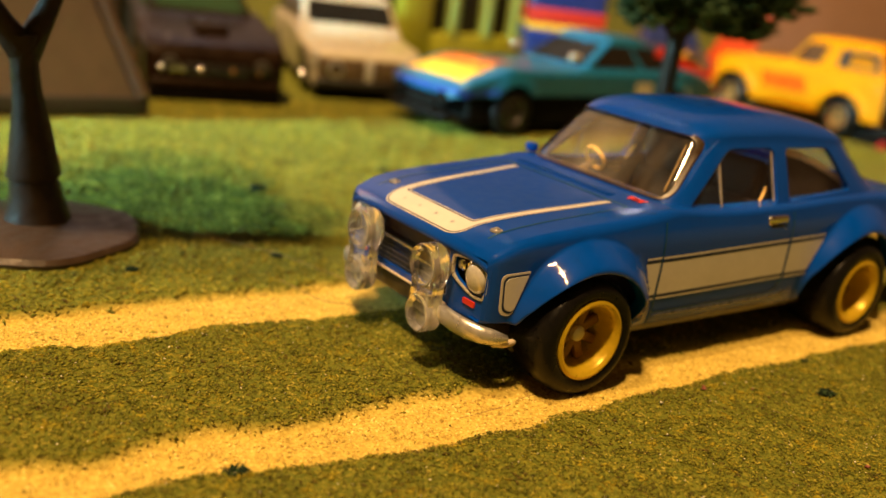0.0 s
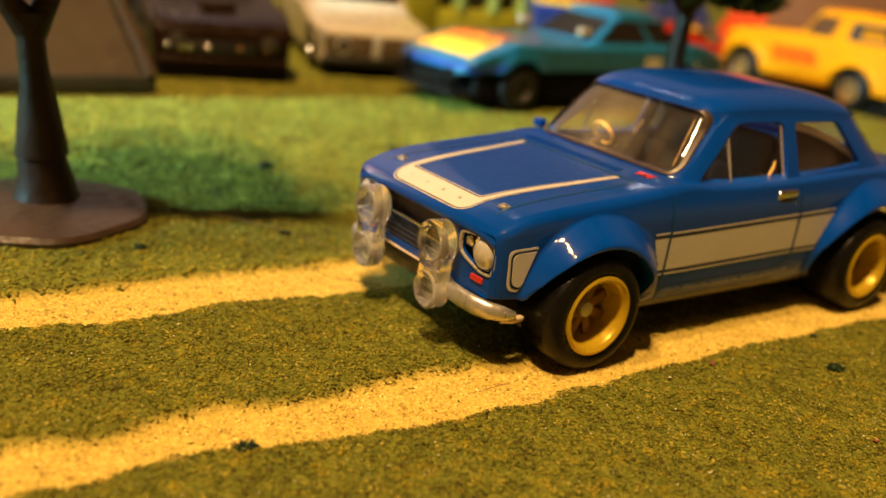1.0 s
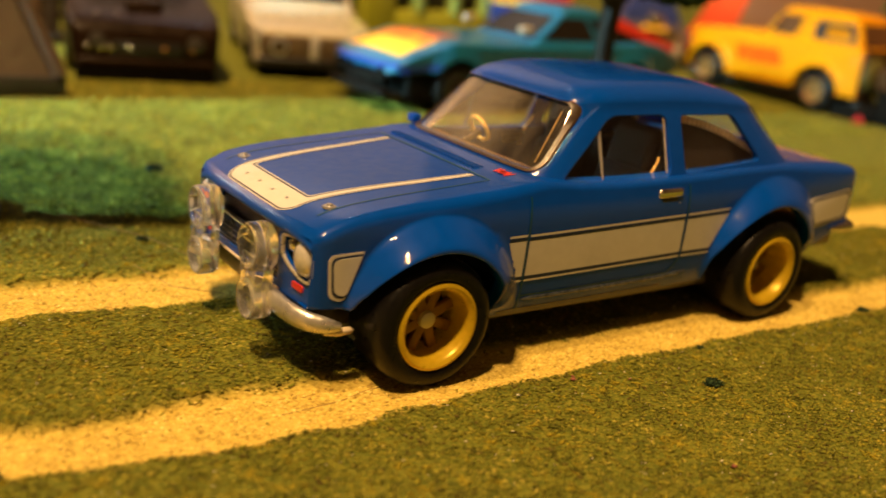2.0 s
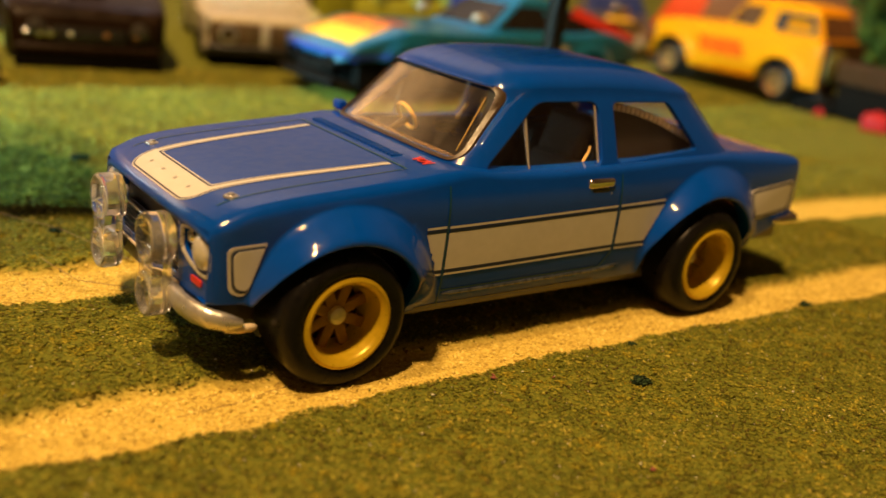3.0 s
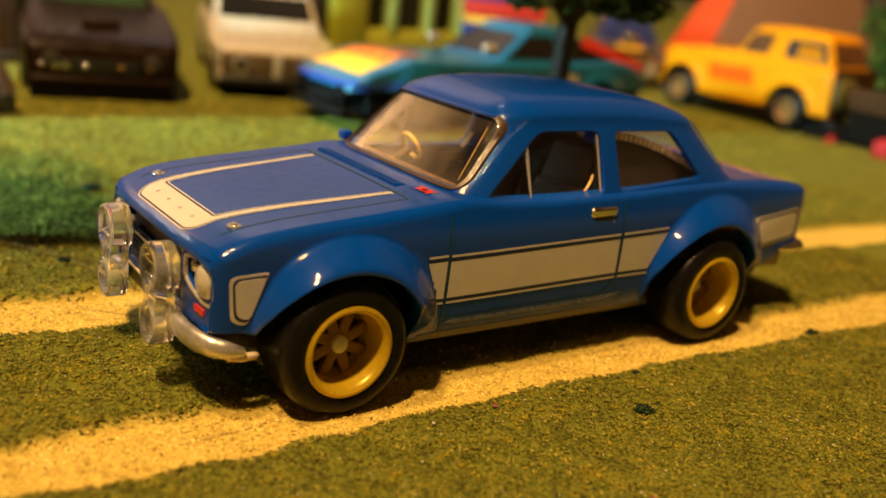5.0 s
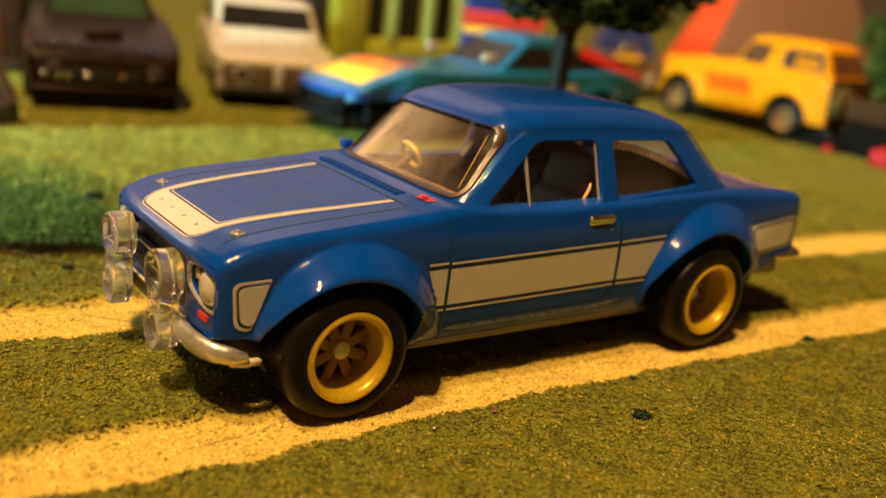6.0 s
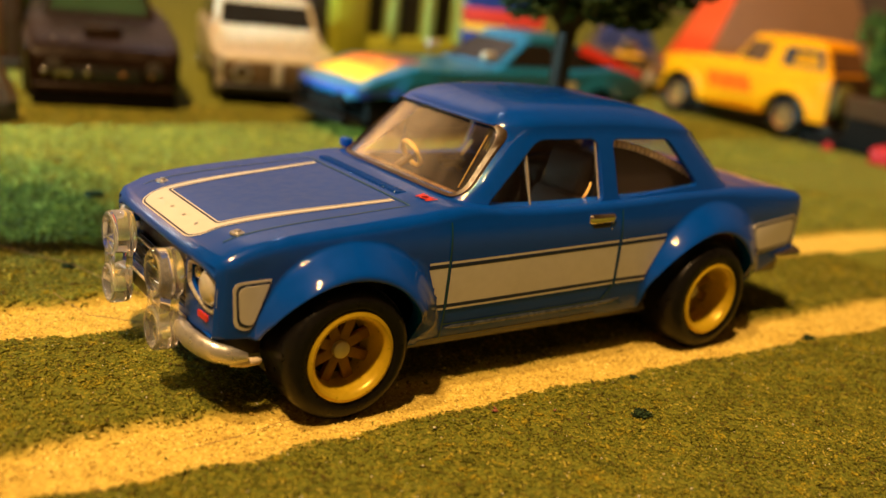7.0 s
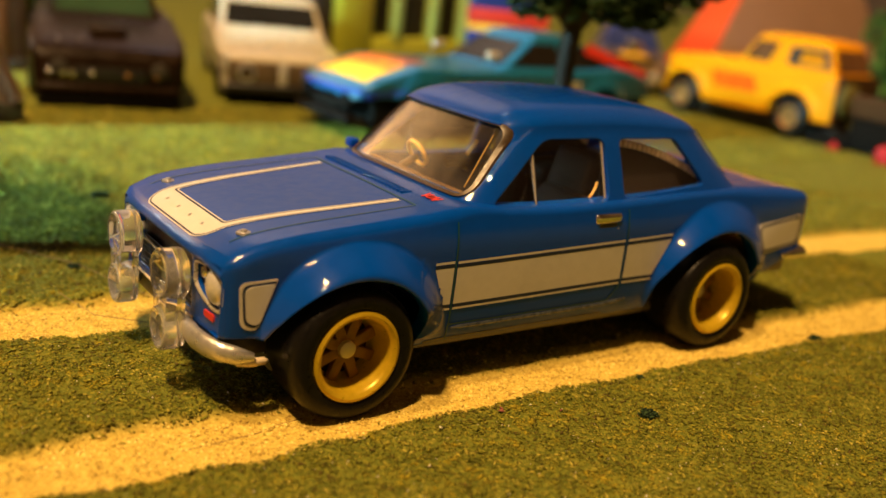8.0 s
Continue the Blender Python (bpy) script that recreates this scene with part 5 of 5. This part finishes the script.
for s in (-1, 1):
    part("rear_opening", panel(rounded([(2.90, 1.70), (4.10, 1.70), (3.94, 2.12), (2.93, 2.12)], 0.06, 3), [rounded([(3.20, 1.75), (3.96, 1.75), (3.81, 2.04), (3.22, 2.04)], 0.05, 3)], lambda x, z, d, k=s: (x, k * (0.815 - 0.14 * (z - 1.48) / 0.77 - d), z), 0.04), BLACK, truck, "dark edge of the open rear side")
    part("far_wall", panel(rounded([(3.20, 1.75), (3.96, 1.75), (3.81, 2.04), (3.22, 2.04)], 0.05, 3), [], lambda x, z, d, k=s: (x, k * (0.800 - 0.14 * (z - 1.48) / 0.77 - d), z), 0.02), YELLOW, truck, "yellow inner wall")
    for xw in (0.0, 3.33):
        part("arch_trim", tube([(xw - 0.66 * math.cos(a), s * 0.92, 0.48 + 0.66 * math.sin(a)) for a in np.linspace(0.1, math.pi - 0.1, 15)], 0.045, 8), YELLOW, truck, "raised wheel-arch edge")
part("tailgate", box(4.34, 4.42, -0.80, 0.80, 0.56, 1.62, 0.03), mat("dark_brown_plastic", (0.05, 0.024, 0.008), 0.5, vary=0.2, vscale=60, spec=0.2), truck, "dark open tail")
part("spare_wheel", lathe([(0.02, 0.12), (0.30, 0.12), (0.40, 0.06), (0.40, 0.0)], 28, "x", (4.42, -0.35, 1.05)), mat("olive_plastic", (0.12, 0.10, 0.02), 0.5), truck, "olive spare wheel")

# brown flatbed trailer with red wheels, behind the off-roader
BROWN = mat("brown_plastic", (0.060, 0.026, 0.008), 0.6, vary=0.2, vscale=60, spec=0.15)
trailer = thing("toy_trailer", at(18.0, 3.4, 0.05), "brown toy flatbed trailer with red wheels", "toy trailer")
part("bed", box(-1.15, 1.15, -3.2, 2.45, 0.80, 1.05, 0.05), BROWN, trailer)
for s in (-1, 1):
    part("side_rail", box(s * 1.12 - 0.05, s * 1.12 + 0.05, -3.2, 2.45, 1.0, 1.30, 0.03), BROWN, trailer)
# black chassis and plate also put in the shadow under the trailer
part("chassis", box(-1.1, 1.1, -3.1, 2.4, 0.06, 0.80, 0.05), SHADE, trailer)
part("drawbar", box(-1.15, 0.9, 2.4, 3.5, 0.0, 0.36, 0.05), SHADE, trailer, "flat black coupling plate that fills in the shadow")
for y in (-1.9, 0.6):
    for s in (-1, 1):
        part("trailer_wheel", lathe([(0.05, -0.16), (0.40, -0.16), (0.45, -0.10), (0.45, 0.10), (0.40, 0.16), (0.05, 0.16)], 30, "x", (s * 1.0, y, 0.45)), BLACK, trailer)
        part("wheel_disc", lathe([(0.27, 0.0), (0.25, s * 0.03), (0.02, s * 0.05)], 24, "x", (s * 1.165, y, 0.45)), RED, trailer)
REDPLASTIC = mat("red_plastic", (0.42, 0.015, 0.015), 0.5, vary=0.1, vscale=60, spec=0.2)
# added blocks in place of the trailer's visible red wheel discs
for x, y, w, hgt in ((16.6, 4.5, 0.28, 0.34), (16.75, 6.0, 0.11, 0.11)):
    block = thing("toy_block", at(x, y, 0.05, 20), "small red block standing for a trailer wheel disc", "toy block", "red blocks")
    part("block", box(-w, w, -w, w, 0, hgt, 0.05, 3), REDPLASTIC, block)
    part("stud", lathe([(w * 0.4, hgt - 0.01), (w * 0.4, hgt + 0.05), (w * 0.34, hgt + 0.07), (0.01, hgt + 0.07)], 16, "z"), REDPLASTIC, block)

# toy van with red and yellow bands behind the fastback
VANBLUE = mat("dark_blue_enamel", (0.015, 0.03, 0.16), 0.3, 0, 0.4, vary=0.08, vscale=60)
van = thing("toy_van", at(13.15, 13.96, 0.05, -35), "dark blue toy van with red and yellow bands", "toy van", "parked toy cars")
part("body", box(-1.0, 1.0, -1.2, 1.2, 0.35, 2.9, 0.12, 4), VANBLUE, van)
for z0, z1, m in ((1.74, 2.12, RED), (1.56, 1.73, FLAME), (1.40, 1.52, COBALT)):
    part("band", box(-1.015, 1.015, -1.215, 1.215, z0, z1, 0.01), m, van)
for x in (-0.6, 0.7):
    for s in (-1, 1):
        wheel("wheel", van, x, s * 1.22, 0.48, 0.48, 0.3, 0.36, s > 0, SILVER, 5, 0.08)
part("windscreen", box(-1.04, -0.95, -0.95, 0.95, 2.3, 2.75, 0.03), TINT, van)

# small racer beside the van
racer = Hull(-0.9, 4.6, curve((-0.9, 0.8), (0, 1.05), (4.2, 1.1), (4.6, 0.9)), curve((-0.9, 0.7), (0, 0.95), (1.2, 1.15), (4.0, 1.25), (4.6, 1.0)), curve((-0.9, 0.3), (4.6, 0.35)), (0.0, 3.6), 0.45, 0.5, 0.04, 0.2)
small = simple_car("toy_car", at(18.5, 14.3, 0.05, 50), "grey-brown toy racer with a yellow roof among the parked cars", racer, mat("grey_brown_enamel", (0.10, 0.075, 0.06), 0.3, 0, 0.5, vary=0.3, vscale=90), (0.9, 4.0), (1.7, 3.3), 1.15, 1.75, 0.95, 0.7, 0.46, SILVER, VANBLUE, cabin_paint=VANBLUE)
part("flame_print", racer.on_top((-0.6, -0.7), (0.7, -0.25), (0.7, 0.25), (-0.6, 0.7), 8, 6, 0.01), FLAME, small, "yellow print on the bonnet")
for sd in (-1, 1):
    part("flame_print", racer.on_side((0.5, 0.55), (1.8, 0.62), (1.6, 0.95), (0.6, 0.85), 6, 3, 0.008, sd > 0), FLAME, small, "orange-yellow print on the flank")
    part("flame_print", racer.on_side((2.3, 0.55), (3.0, 0.60), (2.9, 0.9), (2.4, 0.9), 6, 3, 0.008, sd > 0), ORANGE, small, "orange print on the flank")
part("engine_stack", box(0.35, 0.85, -0.25, 0.25, 1.0, 1.42, 0.06, 3), CHROME, small, "bright engine block through the bonnet")
part("rear_wing", box(4.0, 4.5, -1.0, 1.0, 1.72, 1.80, 0.03), FLAME, small, "yellow rear wing")
for sd in (-0.8, 0.8):
    part("wing_post", box(4.15, 4.35, sd - 0.05, sd + 0.05, 1.1, 1.74, 0.02), SILVER, small)


# ---- buildings of the layout ----
def tapered(x0, x1, y0, y1, z0, z1, inset, r=0.04, depth_inset=0.5):
    bm = bmesh.new()
    rows = [[(x, y, z0) for x, y in rounded([(x0, y0), (x1, y0), (x1, y1), (x0, y1)], r, 3)], [(x, y, z1) for x, y in rounded([(x0 + inset, y0 + inset * depth_inset), (x1 - inset, y0 + inset * depth_inset), (x1 - inset, y1 - inset * depth_inset), (x0 + inset, y1 - inset * depth_inset)], r, 3)]]
    vs = grid_faces(bm, rows, closed=True)
    bm.faces.new(vs[0])
    bm.faces.new(vs[1])
    return bm


STONE = mat("grey_brown_plaster", (0.098, 0.072, 0.055), 0.75, vary=0.2, vscale=40, grain=0.3, scale=900)
SLATE = mat("dark_slate_base", (0.030, 0.028, 0.026), 0.7, vary=0.25, vscale=50, grain=0.3, scale=900)
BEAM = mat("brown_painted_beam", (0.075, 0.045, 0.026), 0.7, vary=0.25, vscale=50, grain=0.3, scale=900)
tower = thing("toy_building", at(-2.1, 11.4, 0.05), "grey-brown tapered toy building on a dark base", "toy building")
part("base_slab", box(-2.25, 2.25, -1.92, 1.9, 0, 0.33, 0.03), SLATE, tower)
part("tapered_wall", tapered(-2.15, 2.15, -1.82, 1.8, 0.33, 3.4, 1.25), STONE, tower)
for s in (-1, 1):
    part("corner_beam", tube([(s * 2.15, -1.84, 0.33), (s * 0.90, -1.22, 3.4)], 0.13, 8), BEAM, tower, "brown corner beam")

kiosk = thing("toy_building", at(1.1, 15.8, 0.05), "narrow tan toy building with a dark brown side", "toy building")
part("front_wall", box(-0.42, 0.0, -0.5, 0.5, 0.0, 3.2, 0.05), mat("warm_tan_plaster", (0.30, 0.16, 0.09), 0.7, vary=0.2, vscale=40), kiosk, "warm tan wall")
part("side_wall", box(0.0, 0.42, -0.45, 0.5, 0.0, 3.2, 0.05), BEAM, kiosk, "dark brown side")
part("plinth", box(-0.5, 0.5, -0.58, 0.55, 0.0, 0.22, 0.03), SLATE, kiosk)

TAN = mat("pinkish_tan_plaster", (0.37, 0.215, 0.155), 0.75, vary=0.1, vscale=30, grain=0.3, scale=700)
ORANGEWALL = mat("orange_red_wall", (0.62, 0.065, 0.005), 0.5, vary=0.1, vscale=30)
ramp = thing("toy_building", at(25.2, 13.95, 0.05), "large tan tapered toy building with an orange-red end", "toy building")
part("tapered_wall", tapered(-5.3, 5.3, -0.95, 0.95, 0, 5.0, 3.2, 0.03, 0.2), TAN, ramp)
end = bmesh.new()
vs = [end.verts.new(p) for p in ((-5.36, -0.93, 0.0), (-5.36, 0.93, 0.0), (-2.16, 0.3, 5.0), (-2.16, -0.3, 5.0), (-5.28, -0.93, 0.0), (-5.28, 0.93, 0.0), (-2.08, 0.3, 5.0), (-2.08, -0.3, 5.0))]
for q in ((0, 1, 2, 3), (7, 6, 5, 4), (0, 4, 5, 1), (1, 5, 6, 2), (2, 6, 7, 3), (3, 7, 4, 0)):
    end.faces.new([vs[i] for i in q])
part("end_wall", end, ORANGEWALL, ramp, "orange-red end wall")

LIME = mat("lime_yellow_plastic", (0.40, 0.42, 0.03), 0.45, vary=0.1, vscale=50)
PALEGREEN = mat("pale_green_plastic", (0.42, 0.58, 0.16), 0.4, vary=0.1, vscale=50)
house = thing("toy_building", at(12.0, 18.2, 0.05), "lime and yellow toy building with dark openings between pale green posts", "toy building")
# solid core; the darkness of the openings is put into its colour
part("core", box(-2.9, 2.1, -1.4, 1.0, 0.0, 4.0, 0.05), mat("void_shade_brown", (0.02, 0.012, 0.007), 0.6), house)
part("end_block", box(-2.46, -1.5, -1.9, -1.3, 0.0, 4.0, 0.06), LIME, house, "lime yellow end block")
part("sill_beam", box(-1.5, 1.85, -1.85, -1.4, 0.0, 0.98, 0.05), LIME, house)
for x in (-0.80, 0.40, 1.45):
    part("post", box(x, x + 0.27, -1.9, -1.5, 0.9, 4.0, 0.05), PALEGREEN, house)

HEDGE = crumbs_mat("hedge_crumbs", [(0.0, (0.012, 0.035, 0.006)), (0.5, (0.05, 0.11, 0.018)), (1.0, (0.12, 0.20, 0.03))])


def crown(centre, radii, n, size, seed):
    r = np.random.default_rng(seed)
    lumps = r.standard_normal((26, 3))
    lumps = lumps / np.linalg.norm(lumps, axis=1)[:, None] * r.uniform(0.45, 0.95, (26, 1))
    p = lumps[r.integers(0, 26, n)] + np.clip(r.standard_normal((n, 3)), -1.6, 1.6) * 0.15
    return p * np.array(radii) + np.array(centre), size * r.uniform(0.6, 1.4, n)


for x, y, rad, seed in ((1.6, 20.5, (2.6, 1.3, 1.5), 31), (26.5, 9.5, (2.4, 2.0, 1.8), 33)):
    hedge_ob = thing("bush", at(x, y, 0.05), "dark green clumpy model bush", "bush", "model bushes")
    p, s = crown((0, 0, rad[2] * 0.9), rad, 1800, 0.16, seed)
    f = crumb_mesh("foliage", p, s, HEDGE, 0.8, seed + 1)
    f.parent = hedge_ob
    part("stem", tube([(0, 0, 0), (0, 0, rad[2] * 0.6)], [0.25, 0.18], 8), BROWN, hedge_ob)

# ---- model trees ----
LEAF = crumbs_mat("leaf_clumps", [(0.0, (0.010, 0.026, 0.010)), (0.5, (0.028, 0.062, 0.022)), (1.0, (0.07, 0.12, 0.04))])
BARK = mat("brown_moulded_trunk", (0.020, 0.012, 0.007), 0.5, spec=0.2, vary=0.35, vscale=90, grain=0.5, scale=700)
tree = thing("model_tree", at(-3.12, 3.62, 0.05), "brown plastic model tree with a leafy crown on a round base", "model tree")
base = lathe([(1.06, 0.0), (1.07, 0.05), (1.03, 0.10), (0.8, 0.14), (0.5, 0.165), (0.36, 0.19)], 60, "z")
for v in base.verts:
    a = math.atan2(v.co.y, v.co.x)
    rr = math.hypot(v.co.x, v.co.y)
    if rr > 0.5:
        k = 1 + 0.035 * math.sin(3 * a + 1) + 0.02 * math.sin(7 * a)
        v.co.x, v.co.y = v.co.x * k, v.co.y * k
part("base", base, mat("brown_moulded_base", (0.055, 0.034, 0.021), 0.4, spec=0.3, vary=0.3, vscale=70, grain=0.7, scale=420), tree, "round brown moulded base")


def limb(points, radii, n=12, seed=1):
    bm = tube(points, radii, n)
    r = random.Random(seed)
    for v in bm.verts:
        v.co += Vector((r.uniform(-1, 1), r.uniform(-1, 1), 0)) * 0.012
    return bm


part("trunk", limb([(0.04, 0, 0.10), (0.04, 0, 0.2), (0.03, 0, 0.45), (0.01, 0, 0.62), (0.01, 0, 0.64), (0, 0, 0.75), (-0.02, 0, 1.1), (-0.06, 0, 1.5), (-0.08, 0, 1.75), (-0.10, 0, 2.05)], [0.36, 0.32, 0.265, 0.235, 0.265, 0.25, 0.19, 0.135, 0.13, 0.16], 20), BARK, tree)
for k, pts in enumerate(([(-0.08, 0, 1.86), (0.08, 0.02, 2.15), (0.24, 0.04, 2.5), (0.42, 0.1, 3.0), (0.5, 0.2, 3.7)], [(-0.1, 0, 1.9), (-0.28, 0, 2.15), (-0.48, -0.06, 2.45), (-0.75, -0.1, 3.0), (-0.85, -0.1, 3.6)], [(0.3, 0.06, 2.65), (0.55, 0.3, 3.1), (0.75, 0.5, 3.5)], [(-0.55, -0.08, 2.6), (-0.5, 0.3, 3.1), (-0.45, 0.5, 3.5)])):
    part("limb", limb(pts, [0.15, 0.12, 0.10, 0.08, 0.05][: len(pts)], 12, 5 + k), BARK, tree)

p, s = crown((0.1, 0.0, 4.75), (1.95, 1.85, 1.5), 6000, 0.10, 51)
f = crumb_mesh("crown", p, s, LEAF, 0.5, 52)
f.parent = tree
for x, y, seed, c, rad in ((6.42, 3.95, 41, (0.4, 0.0, 3.72), (1.8, 1.5, 1.25)),):
    t2 = thing("model_tree", at(x, y, 0.05), "dark green leafy model tree with a slim trunk", "model tree")
    part("base", lathe([(0.7, 0), (0.7, 0.06), (0.4, 0.11), (0.2, 0.14)], 40, "z"), BARK, t2)
    part("trunk", limb([(-0.06, 0, 0.1), (-0.04, 0, 0.6), (-0.02, 0, 1.4), (0, 0, 2.1), (0.04, 0, 2.6)], [0.24, 0.17, 0.135, 0.13, 0.15], 14, 3), BARK, t2)
    for k in range(7):
        a = 2 * math.pi * k / 7
        part("limb", limb([(0.03, 0, 2.4), (0.03 + 0.5 * math.cos(a), 0.5 * math.sin(a), 3.0), (0.3 + 1.2 * math.cos(a), 1.0 * math.sin(a), 3.9)], [0.09, 0.06, 0.03], 8, 9 + k), BARK, t2)
    p, s = crown(c, rad, 6000, 0.09, seed)
    f = crumb_mesh("crown", p, s, LEAF, 0.5, seed + 1)
    f.parent = t2
